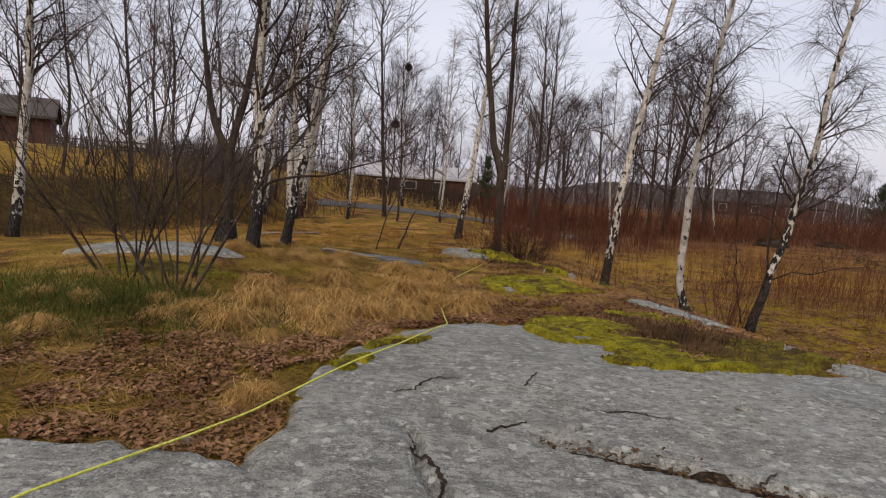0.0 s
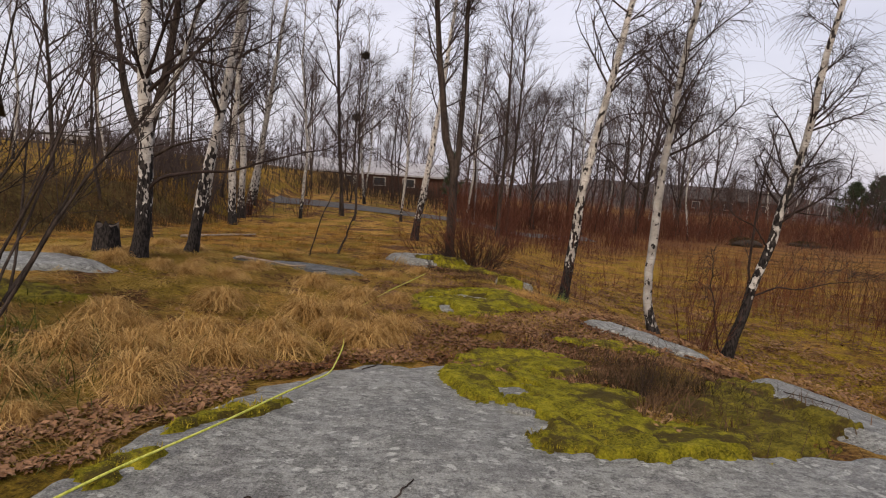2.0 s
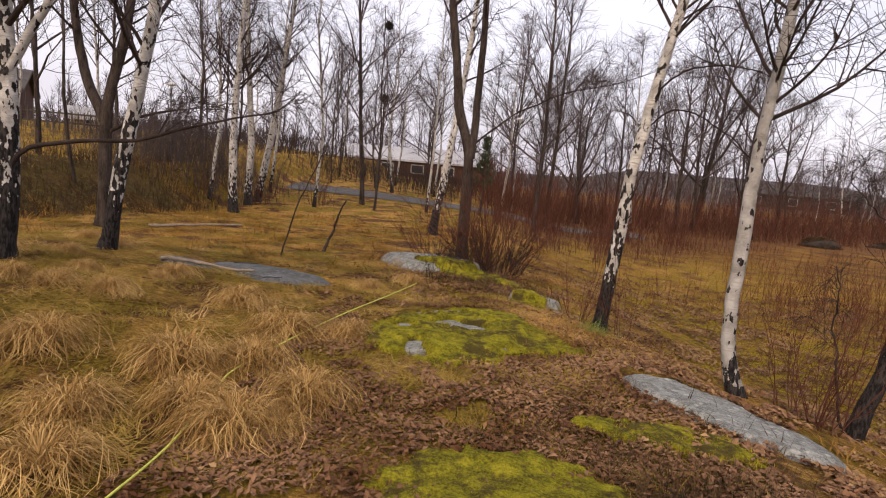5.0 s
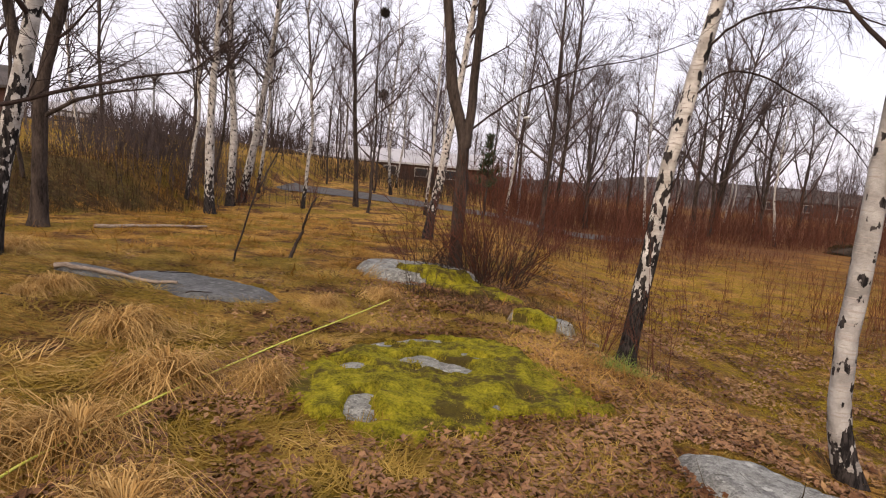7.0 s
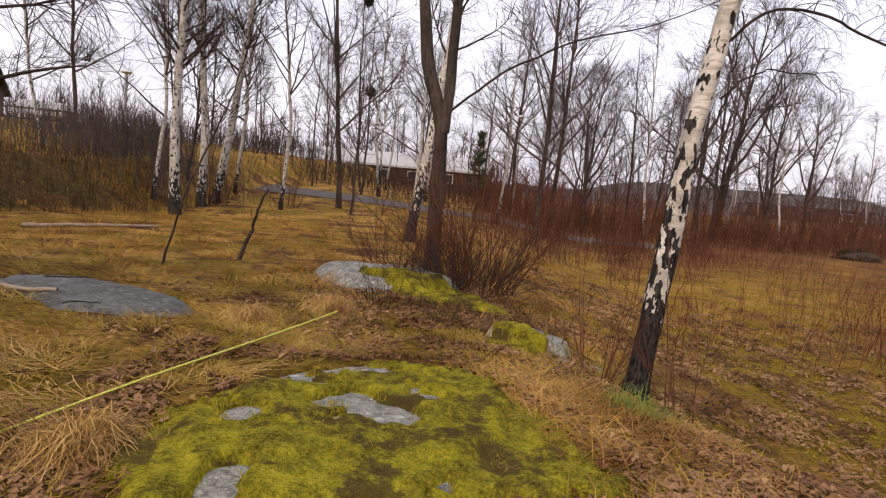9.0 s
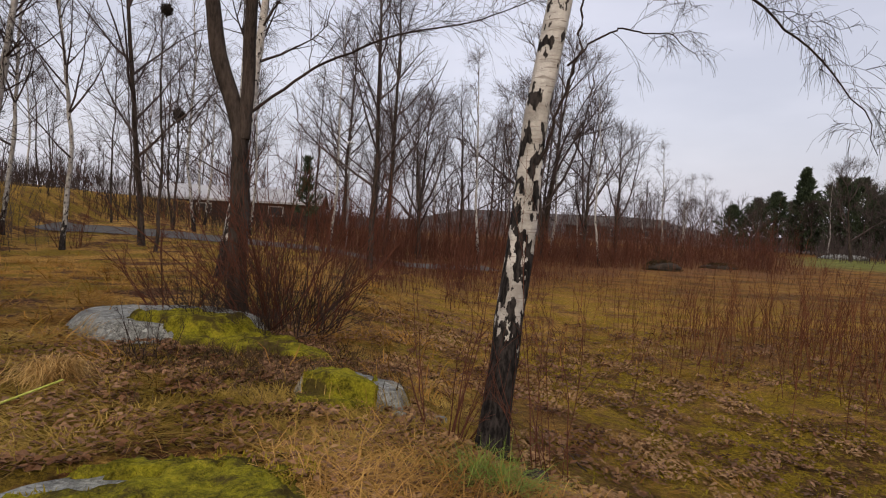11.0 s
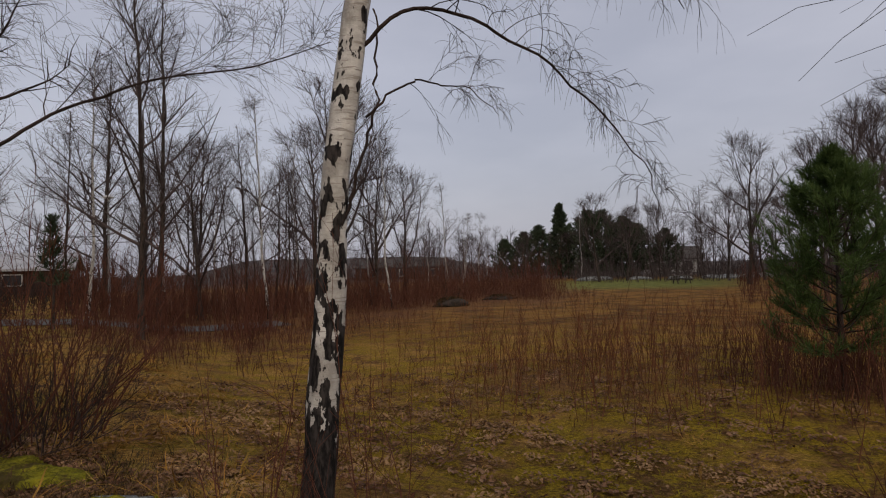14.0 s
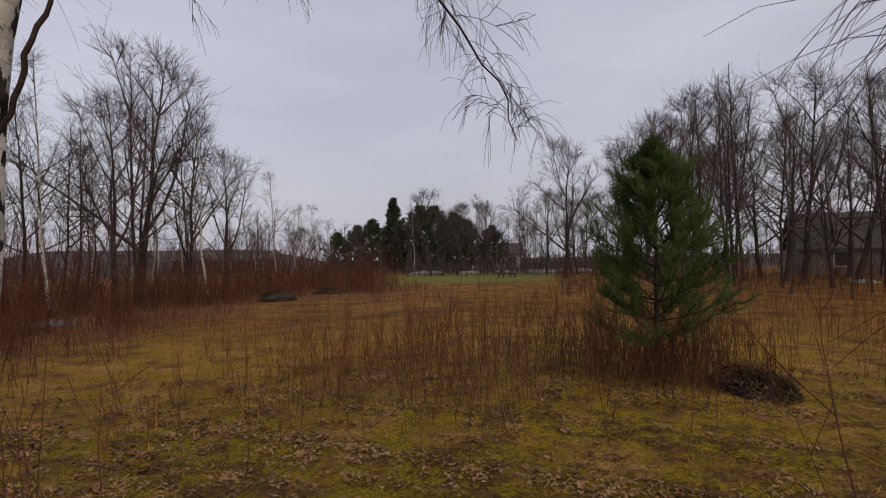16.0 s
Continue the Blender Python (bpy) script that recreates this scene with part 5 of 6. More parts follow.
building("house", "low dark house behind the thicket", (50, 104, -0.9), -25, 16, 8, 2.4, 1.4, M_BROWNWALL, M_DARKROOF, [(x, 0.8, 1.1, 1.0) for x in (-5, 0, 5)])

fence = tagged(new("fence"), "dark wooden fence on the grassy bank", "fence")
fence.location = (-22.5, 31.0, 0)
for k in range(22):
    x, y = -22.5 + k * 0.24, 31.0 + k * 0.11
    o = part("slat", box_bm(0.07, 0.03, 1.0, 0.006), M_WOOD, fence)
    o.location = (k * 0.24, k * 0.11, float(H(x, y)) - 0.05)
for z in (0.3, 0.75):
    o = part("rail", box_bm(5.6, 0.05, 0.08, 0.008), M_WOOD, fence)
    o.matrix_basis = pose(2.5, 1.19, float(H(-20.0, 32.2)) + z, 0, 0, 24.6)


# ---- street lamps ----
def street_lamp(x, y, top):
    root = tagged(new("street_lamp"), "grey steel street lamp with a flat round head", "street lamp", "lamps along the path")
    z0 = float(H(x, y))
    root.location = (x, y, z0 - 0.05)
    n = top - z0
    path = np.stack([np.zeros(12), np.zeros(12), np.linspace(0, n - 0.2, 12)], 1)
    np_part("pole", tubes(path[None], np.linspace(0.06, 0.035, 12)[None], 10), M_STEEL, root)
    prof = [(0.0, 0.02), (0.05, 0.05), (0.05, 0.16), (0.22, 0.20), (0.23, 0.24), (0.10, 0.31), (0.0, 0.33)]
    bm = bmesh.new()
    rings = [[bm.verts.new((r * math.cos(a * math.pi / 8), r * math.sin(a * math.pi / 8), z)) for a in range(16)] for r, z in prof[1:-1]]
    for p, q in zip(rings, rings[1:]):
        for i in range(16):
            bm.faces.new((p[i], p[(i + 1) % 16], q[(i + 1) % 16], q[i]))
    bm.faces.new(rings[-1])
    bm.faces.new(rings[0][::-1])
    o = part("lamp_head", bm, M_LAMPGLASS, root, "pale lamp head")
    o.location = (0, 0, n - 0.33)
    return root


street_lamp(2.63, 38.05, 4.75)
street_lamp(-13.0, 30.0, 4.4)
street_lamp(53.5, 94.7, 8.2)

# ---- picnic table far across the meadow ----
table = tagged(new("picnic_table"), "dark wooden picnic table on the lawn", "table")
table.matrix_basis = pose(49.5, 45.4, float(H(49.5, 45.4)), 0, 0, -20)
for k in range(5):
    o = part("board", box_bm(1.8, 0.14, 0.045, 0.006), M_WOOD, table)
    o.location = (0, -0.32 + 0.16 * k, 0.72)
for y in (-0.72, 0.72):
    for j in (-1, 1):
        o = part("bench_board", box_bm(1.8, 0.13, 0.045, 0.006), M_WOOD, table)
        o.location = (0, y + 0.075 * j, 0.42)
for x in (-0.65, 0.65):
    o = part("cross_beam", box_bm(0.06, 1.6, 0.1, 0.006), M_WOOD, table)
    o.location = (x, 0, 0.32)
    for sd in (-1, 1):
        o = part("leg", box_bm(0.07, 0.1, 0.80, 0.006), M_WOOD, table)
        o.matrix_basis = pose(x + 0.07, sd * 0.42, 0, sd * 22, 0, 0)


# ---- boulders, stump, logs, heaps ----
def boulder(name, label, x, y, rx_, ry_, rz_, seed, mat, turn=0, category="rock"):
    rng_ = np.random.default_rng(seed)
    bm = bmesh.new()
    bmesh.ops.create_icosphere(bm, subdivisions=4, radius=1.0)
    off = Vector(rng_.uniform(0, 50, 3))
    for v in bm.verts:
        k = 1 + 0.28 * noise.noise(v.co * 1.1 + off) + 0.10 * noise.noise(v.co * 3.1 + off) + 0.04 * noise.noise(v.co * 8 + off)
        v.co = Vector((v.co.x * rx_ * k, v.co.y * ry_ * k, max(v.co.z, -0.4) * rz_ * k))
    for f in bm.faces:
        f.smooth = True
    me = bpy.data.meshes.new(name)
    bm.to_mesh(me)
    bm.free()
    me.materials.append(mat)
    o = new(name, me)
    o.matrix_basis = pose(x, y, float(surface(np.array(float(x)), np.array(float(y)))), 0, 0, turn)
    return tagged(o, label, category)


for k, (x, y, a, h) in enumerate(((56.0, 63.0, 2.6, 0.9), (61.0, 60.0, 2.0, 0.6), (66.5, 52.5, 3.0, 0.7), (62.0, 55.0, 1.6, 0.7), (70.0, 50.0, 2.4, 0.8), (47.0, 16.0, 0.9, 0.35), (43.0, 12.5, 0.8, 0.3))):
    boulder("boulder", "pale flat boulder at the meadow's far edge", x, y, a, a * 0.7, h * 0.6, 300 + k, M_ROCK, 30 * k)
boulder("stone", "small dark stone at the birch foot", 2.98, 11.72, 0.09, 0.07, 0.07, 310, M_BARK)
for k, (x, y) in enumerate(((0.62, 3.4), (1.9, 3.9), (1.2, 5.5), (-1.5, 2.9), (2.6, 12.6), (2.35, 12.55))):
    boulder("stone", "small loose grey stone", x, y, 0.06 + 0.02 * (k % 3), 0.05, 0.035, 320 + k, M_ROCK)
def heap(label, x, y, a, b_, h, seed, turn):
    """A mound with dead leaves and bark flakes lying all over it."""
    o = boulder("soil_mound", label, x, y, a, b_, h * 0.85, seed, M_NEST, turn, "heap")
    q_ = np.random.default_rng(seed)
    n_ = 1500
    d_, f_ = np.sqrt(q_.uniform(0, 1.25, n_)), q_.uniform(0, 6.283, n_)
    z_ = h * np.sqrt(np.clip(1 - d_ ** 2, 0, 1)) * 0.95 + q_.uniform(0.0, 0.05, n_)
    c_ = np.stack([a * d_ * np.cos(f_), b_ * d_ * np.sin(f_), z_], 1)
    u_, w_ = norm(q_.normal(0, 1, (n_, 3))) * q_.uniform(0.03, 0.08, (n_, 1)), norm(q_.normal(0, 1, (n_, 3))) * 0.025
    v_ = np.stack([c_ - u_, c_ - w_, c_ + u_, c_ + w_], 1).reshape(-1, 3)
    j = np.arange(n_) * 4
    np_part("dead_leaves", (v_, np.concatenate([np.stack([j, j + 1, j + 2], 1), np.stack([j, j + 2, j + 3], 1)])), M_HEATHER, o, "", False)
    return o


heap("dark heap of old garden waste by the young pine", 12.35, 12.75, 0.85, 0.5, 0.28, 330, 40)
heap("dark brush heap at the thicket's edge", 18.8, 36.7, 1.0, 0.7, 0.5, 331, 0)
heap("low brush heap at the thicket's edge", 24.4, 39.8, 1.2, 0.7, 0.3, 332, 0)
for k, (x, y, n, h, sp) in enumerate(((12.35, 12.75, 60, 0.42, 1.7), (18.8, 36.7, 30, 1.2, 1.2), (24.4, 39.8, 20, 0.7, 1.2))):
    stem_bush("loose_twigs", "loose dead twigs stuck in the heap", (x, y), n, h, sp, 0.008, 340 + k, M_NEST, 3, -0.6)

stump = tagged(new("stump"), "black splintered birch stump beside the trunk", "stump")
stump.location = (-4.26, 10.2, float(surface(np.array(-4.26), np.array(10.2))) - 0.04)
sv, st = trunk_geo(np.stack([np.zeros(9), np.zeros(9), np.linspace(0, 0.44, 9)], 1), 0.17, 0.15, 16, 1.25, 1.0, 2.0)
sv[-16:, 2] += 0.05 * np.sin(np.arange(16) * 2.3) + 0.03 * np.sin(np.arange(16) * 5.1)
np_part("bark", (sv, st), M_BIRCH, stump)
cap_v = np.concatenate([sv[-16:] * [0.96, 0.96, 1] - [0, 0, 0.02], sv[-16:].mean(0)[None] - [0, 0, 0.06]])
np_part("cut_face", (cap_v, np.array([(i, (i + 1) % 16, 16) for i in range(16)])), M_WOOD, stump, "grey splintered wood")


def log(label, a, b_, r, seed, mat, name="log"):
    rng_ = np.random.default_rng(seed)
    n = 14
    u = np.linspace(0, 1, n)[:, None]
    p = np.array(a) + (np.array(b_) - np.array(a)) * u
    p = np.concatenate([p, np.zeros((n, 1))], 1)
    p[1:-1, :2] += rng_.normal(0, r * 0.8, (n - 2, 2))
    p[:, 2] = surface(p[:, 0], p[:, 1]) + r * 0.9
    v, t = tubes(p[None], (r * np.linspace(1, 0.6, n) * rng_.uniform(0.85, 1.1, n))[None], 7)
    return tagged(new(name, mesh_np(name, v, t, mat)), label, "log" if r > 0.02 else "stick")


log("pale fallen birch branch lying in the grass", (-2.9, 11.7), (-1.75, 11.95), 0.028, 1, M_PALEWOOD)
log("fallen branch under the trees", (-6.0, 16.6), (-4.6, 18.2), 0.04, 2, M_PALEWOOD)
log("dead twig on the bedrock", (0.10, 3.25), (0.35, 3.42), 0.008, 3, M_BARK, "stick")
log("dead twig on the bedrock", (0.40, 4.05), (0.52, 4.35), 0.006, 4, M_BARK, "stick")
log("dead twig on the bedrock", (1.35, 2.75), (1.6, 2.95), 0.008, 5, M_BARK, "stick")
g = np.random.default_rng(400)
for k in range(26):
    x, y, a, L = g.uniform(-2.5, 4), g.uniform(6, 14), g.uniform(0, 3.1), g.uniform(0.2, 0.7)
    log("dead twig in the litter", (x, y), (x + L * math.cos(a), y + L * math.sin(a)), 0.006, 410 + k, M_BARK, "stick")


# ---- nests in the crowns ----
def nest(x, y, z, r, seed):
    g_ = np.random.default_rng(seed)
    n = 420
    d = norm(g_.normal(0, 1, (n, 3)))
    P_ = shoots(g_, d * r * g_.uniform(0.1, 0.6, (n, 1)), norm(d + g_.normal(0, 0.6, (n, 3))), r * g_.uniform(0.4, 0.9, n), 4, 0.2, 0.3)
    o = new("nest", mesh_np("nest", *tubes(P_, np.full((n, 4), 0.012), 3), M_NEST))
    o.location = (x, y, z)
    return tagged(o, "dark ball of dense twigs high in a bare birch", "nest", "nests in the wood")


for k, (x, y, z, r) in enumerate(((-4.44, 35.0, 4.86, 0.24), (-3.08, 27.6, 6.8, 0.17))):
    plant(1, x - 0.15, y, 0.9)
    nest(x, y, z, r, 500 + k)

# ---- the long leash trailing over rock and grass ----
lp = curve_through([(-2.0, 1.6, 0), (-1.48, 2.69, 0), (-1.16, 3.45, 0), (-0.6, 4.75, 0), (-0.2, 6.0, 0), (-0.3, 7.3, 0), (-0.50, 8.4, 0), (-0.34, 9.36, 0), (0.1, 11.35, 0), (0.36, 12.6, 0)], 240)
lz = surface(lp[:, 0], lp[:, 1])
lp[:, 2] = np.convolve(np.pad(lz, 12, mode="edge"), np.ones(25) / 25, mode="valid") + 0.06
tagged(new("leash", mesh_np("leash", *tubes(lp[None], np.full((1, 240), 0.0065), 6), M_ROPE)), "long thin yellow-green leash trailing along the ground", "leash")


# ---- grass, straw and fallen leaves ----
def clear_of_rock(x, y, limit=0.01):
    ok_ = np.ones(len(x), bool)
    for k in ROCKS:
        ok_ &= inside(x, y, ROCKS[k], 0.16 if k == "main" else 0.08) < limit
    return ok_


def on_moss(x, y):
    m_ = np.zeros(len(x), bool)
    for spots, _, _ in MOSS.values():
        m_ |= inside(x, y, spots, 0.16, 3.0) > 0.05
    return m_


def blade_geo(rng, O, L, W, tilt0, tilt1, K, droop, wob=0.08):
    n = len(O)
    a, t = rng.uniform(0, 2 * math.pi, n), rng.uniform(tilt0, tilt1, n)
    D = np.stack([np.cos(a) * np.sin(t), np.sin(a) * np.sin(t), np.cos(t)], 1)
    P_ = shoots(rng, O, D, L, K, -droop, wob)
    side = np.stack([-np.sin(a), np.cos(a), np.zeros(n)], 1)
    return ribbons(P_, W[:, None] * np.linspace(1, 0.25, K)[None], side)


def grass(label, x, y, lo, hi, w, t0, t1, K, droop, mat, seed, name="grass"):
    rng_ = np.random.default_rng(seed)
    O = np.stack([x, y, surface(x, y) - 0.01], 1)
    n = len(x)
    geo = blade_geo(rng_, O, rng_.uniform(lo, hi, n), w * rng_.uniform(0.6, 1.3, n), t0, t1, K, droop)
    return tagged(new(name, mesh_np(name, *geo, mat)), label, "grass", kind="stuff")


def tufts(label, cx, cy, per, rad, lo, hi, w, mat, seed, K=5, droop=1.3, t0=0.35, t1=1.4):
    """Tufts whose blades fan out from their middle and lie over."""
    rng_ = np.random.default_rng(seed)
    n_ = len(cx) * per
    size = np.repeat(rng_.uniform(0.55, 1.25, len(cx)), per)
    a_, d_ = rng_.uniform(0, 2 * math.pi, n_), np.sqrt(rng_.uniform(0, 1, n_)) * rad * size
    x_, y_ = np.repeat(cx, per) + np.cos(a_) * d_, np.repeat(cy, per) + np.sin(a_) * d_
    ok_ = clear_of_rock(x_, y_, 0.05)
    a_, d_, x_, y_, size = a_[ok_], d_[ok_], x_[ok_], y_[ok_], size[ok_]
    n_ = len(x_)
    comb = np.repeat(rng_.uniform(0, 6.28, len(cx)), per)[ok_]
    b_ = np.arctan2(np.sin(a_) + 1.5 * np.sin(comb), np.cos(a_) + 1.5 * np.cos(comb)) + rng_.normal(0, 0.35, n_)
    t_ = np.clip(t0 + (t1 - t0) * d_ / (rad * size) + rng_.normal(0, 0.2, n_), 0.05, 1.5)
    D_ = np.stack([np.cos(b_) * np.sin(t_), np.sin(b_) * np.sin(t_), np.cos(t_)], 1)
    O_ = np.stack([x_, y_, surface(x_, y_) - 0.01], 1)
    P_ = shoots(rng_, O_, D_, size * rng_.uniform(lo, hi, n_), K, -droop, 0.2)
    gz = surface(P_[..., 0], P_[..., 1]) + 0.006 + rng_.uniform(0, 0.05, (n_, 1)) * np.linspace(0, 1, K)
    P_[..., 2] = np.maximum(P_[..., 2], gz)
    geo = ribbons(P_, w * rng_.uniform(0.6, 1.3, n_)[:, None] * np.linspace(1, 0.3, K)[None], np.stack([-np.sin(b_), np.cos(b_), np.zeros(n_)], 1))
    return tagged(new("grass", mesh_np("grass", *geo, mat)), label, "grass", kind="stuff")


g = np.random.default_rng(600)
cx, cy = g.uniform(-6.5, 3.2, 1250), g.uniform(3.2, 14.5, 1250)
ok = clear_of_rock(cx, cy, -0.03) & ~on_moss(cx, cy) & (lumps(cx, cy, 1.0, 5) > -0.6) & ~((cx > 0.2) & (cx < 2.4) & (cy > 7.2) & (cy < 9.2) & (g.uniform(0, 1, 1250) > 0.65))
ok &= ~((cy < 4.6) & (g.uniform(0, 1, 1250) > 0.5))
tufts("clumps of tan and olive winter grass on the rise", cx[ok], cy[ok], 72, 0.24, 0.12, 0.30, 0.0030, M_GRASS, 601, 4, 1.6, 0.5, 1.5)
g2 = np.random.default_rng(655)
cx, cy = g2.uniform(-5.0, -0.6, 270), g2.uniform(2.6, 5.8, 270)
ok = clear_of_rock(cx, cy, -0.02) & (lumps(cx, cy, 0.6, 4) > -0.35)
tufts("matted brown and olive grass in the litter beside the slab", cx[ok], cy[ok], 70, 0.22, 0.12, 0.32, 0.0032, M_DULLGRASS, 656, 4, 1.7, 0.6, 1.5)
g2 = np.random.default_rng(650)
cx, cy = g2.uniform(-0.4, 3.0, 240), g2.uniform(8.6, 13.0, 240)
ok = clear_of_rock(cx, cy, -0.03) & (inside(cx, cy, MOSS["cushion"][0], 0.16, 3.0) < 0.12)
tufts("olive and tan grass round the moss cushion", cx[ok], cy[ok], 60, 0.22, 0.10, 0.26, 0.0030, M_GRASS, 651, 4, 1.6, 0.5, 1.5)
cx, cy = g.uniform(-6, 1.2, 150), g.uniform(3.4, 12, 150)
ok = clear_of_rock(cx, cy, -0.03) & ~on_moss(cx, cy) & (lumps(cx, cy, 1.1, 9) > 0.0)
tufts("long pale straw lying over the slope", cx[ok], cy[ok], 60, 0.24, 0.2, 0.42, 0.0030, M_STRAW, 602, 5, 2.2, 0.6, 1.5)
cx, cy = g.uniform(-9, 3, 500), g.uniform(13, 24, 500)
ok = clear_of_rock(cx, cy, -0.03) & (lumps(cx, cy, 1.2, 2) > -0.3)
tufts("tan grass clumps under the birches", cx[ok], cy[ok], 45, 0.22, 0.18, 0.42, 0.006, M_MEADOW, 609, 4)
cx, cy = g.uniform(2.6, 15, 900), 8.5 + 14 * g.uniform(0, 1, 900) ** 1.2
ok = clear_of_rock(cx, cy, -0.03) & (lumps(cx, cy, 1.0, 1) > -0.25) & (cx > 2.6 + 0.4 * (cy < 11)) & (mossy(cx, cy) < g.uniform(0, 0.9, 900))
tufts("flattened tan tufts in the meadow", cx[ok], cy[ok], 24, 0.2, 0.10, 0.24, 0.005, M_MEADOW, 610, 4, 0.9, 0.7, 1.45)
n = 26000
b, r = g.uniform(-0.1, 1.75, n), 3 + 24 * g.uniform(0, 1, n) ** 1.25
x, y = 2 + r * np.sin(b), 9 + r * np.cos(b)
ok = (x > 2.8) & clear_of_rock(x, y) & (lumps(x, y, 0.8, 7) + 0.6 * lumps(x, y, 0.27, 1) > -0.2) & (mossy(x, y) < g.uniform(0, 1.0, n))
grass("short yellowed meadow grass", x[ok], y[ok], 0.03, 0.10, 0.0045, 0.7, 1.5, 3, 0.5, M_MEADOW, 603)
n = 60000
x, y = g.uniform(3, 15, n), g.uniform(9.2, 19, n)
ok = clear_of_rock(x, y) & (mossy(x, y) > g.uniform(0.25, 1.0, n))
grass("yellow-green moss and short grass in the meadow", x[ok], y[ok], 0.02, 0.06, 0.005, 0.3, 1.4, 3, 0.4, M_MOSSTIP, 611)
n = 18000
x, y = g.uniform(-12, 12, n), g.uniform(15, 33, n)
ok = (lumps(x, y, 1.4, 3) > -0.3) & (np.abs(y - road_y(x)) > 1.6)
grass("yellow-brown grass under the trees", x[ok], y[ok], 0.08, 0.28, 0.006, 0.4, 1.4, 3, 0.8, M_MEADOW, 604)
n = 9000
x, y = g.normal(-3.7, 1.0, n), g.normal(5.5, 0.7, n)
ok = clear_of_rock(x, y)
grass("dark green rush-like grass on the slope", x[ok], y[ok], 0.15, 0.42, 0.004, 0.2, 1.2, 4, 1.2, M_GREEN, 605)
x, y = g.normal(2.66, 0.09, 1300), g.normal(11.42, 0.14, 1300)
grass("fresh green grass tuft at the birch foot", x, y, 0.12, 0.34, 0.0022, 0.4, 1.3, 5, 1.2, M_FRESH, 606)
x, y = g.normal(2.15, 0.48, 9000), g.normal(11.0, 0.48, 9000)
ok = clear_of_rock(x, y)
grass("long tan grass hanging over the ridge's edge", x[ok], y[ok], 0.15, 0.36, 0.0024, 0.6, 1.4, 5, 1.2, M_TANGRASS, 607)
x, y = g.normal(2.35, 0.55, 17000), g.normal(6.9, 0.75, 17000)
ok = clear_of_rock(x, y) | (inside(x, y, ROCKS["main"], 0.16) < 0.12)
ok &= (inside(x, y, MOSS["between"][0], 0.16, 3.0) < 0.12) & (inside(x, y, MOSS["ledge_moss"][0], 0.16, 3.0) < 0.05)
grass("dark low heather and dead grass in the moss", x[ok], y[ok], 0.05, 0.17, 0.004, 0.2, 1.4, 3, 0.5, M_HEATHER, 608, "heather")

x, y = g.normal(1.55, 0.5, 12000), g.normal(13.6, 0.5, 12000)
ok = (clear_of_rock(x, y, 0.3)) & (~on_moss(x, y) | (lumps(x, y, 0.3, 2) > 0.25))
grass("dark heather and dead stalks below the mossy rock", x[ok], y[ok], 0.04, 0.17, 0.004, 0.3, 1.45, 3, 0.6, M_HEATHER, 612, "heather")

TUSSOCKS = []
for k in range(4):
    rng_ = np.random.default_rng(620 + k)
    n, K = 560, 6
    a = rng_.uniform(0, 2 * math.pi, n)
    top, wide = rng_.uniform(0.06, 0.20, n), rng_.uniform(0.14, 0.44, n)
    r_in = 0.16 * rng_.uniform(0, 1, n)
    comb = rng_.uniform(0, 6.28)
    a = np.arctan2(np.sin(a) + 0.55 * math.sin(comb), np.cos(a) + 0.55 * math.cos(comb))
    u = np.linspace(0, 1, K)[None]
    rad = r_in[:, None] + (wide - r_in)[:, None] * u
    aa = a[:, None] + rng_.normal(0, 1.1, (n, 1)) * u + rng_.normal(0, 0.10, (n, K))
    zz = top[:, None] * (1 - u ** 1.8) * (1 + 0.8 * np.sin(u * math.pi)) + rng_.normal(0, 0.014, (n, K)) + rng_.uniform(0, 0.07, (n, 1)) * np.sin(u * math.pi)
    P_ = np.stack([np.cos(aa) * rad, np.sin(aa) * rad, np.maximum(zz, 0.0)], -1)
    geo = ribbons(P_, 0.0030 * rng_.uniform(0.6, 1.3, n)[:, None] * np.linspace(1, 0.4, K)[None], np.stack([-np.sin(a), np.cos(a), np.zeros(n)], 1))
    TUSSOCKS.append(tagged(new("grass_tussock", mesh_np("grass_tussock", *geo, M_STRAW)), "arching tussock of dry orange-tan grass", "grass", "straw tussocks"))
spots = [(-2.35, 6.1), (-1.9, 6.35), (-1.1, 7.55), (-0.5, 7.85), (-1.15, 6.45), (-1.25, 10.3), (-0.45, 8.75), (-0.1, 7.6), (-1.6, 7.0), (-0.75, 6.9), (0.15, 8.2), (-2.6, 7.2), (-0.9, 8.5), (-1.5, 5.6), (-2.2, 5.2), (-1.9, 8.4), (-0.5, 9.6)]
g = np.random.default_rng(640)
while len(spots) < 58:
    x, y = g.uniform(-5.0, 0.4), g.uniform(3.2, 13)
    if clear_of_rock(np.array([x]), np.array([y]), -0.02)[0] and lumps(np.array([x]), np.array([y]), 1.5, 2)[0] > -0.1:
        spots.append((x, y))
for k, (x, y) in enumerate(spots):
    s = float(g.uniform(0.55, 0.95)) if k > 16 else float(g.uniform(1.0, 1.35))
    m = pose(x, y, float(surface(np.array(x), np.array(y))) - 0.03, 0, 0, g.uniform(0, 360)) @ Matrix.Diagonal((s, s, s * 0.66, 1))
    if k < 4:
        TUSSOCKS[k].matrix_basis = m
    else:
        o = copy_thing(TUSSOCKS[k % 4], Matrix())
        o.matrix_basis = m

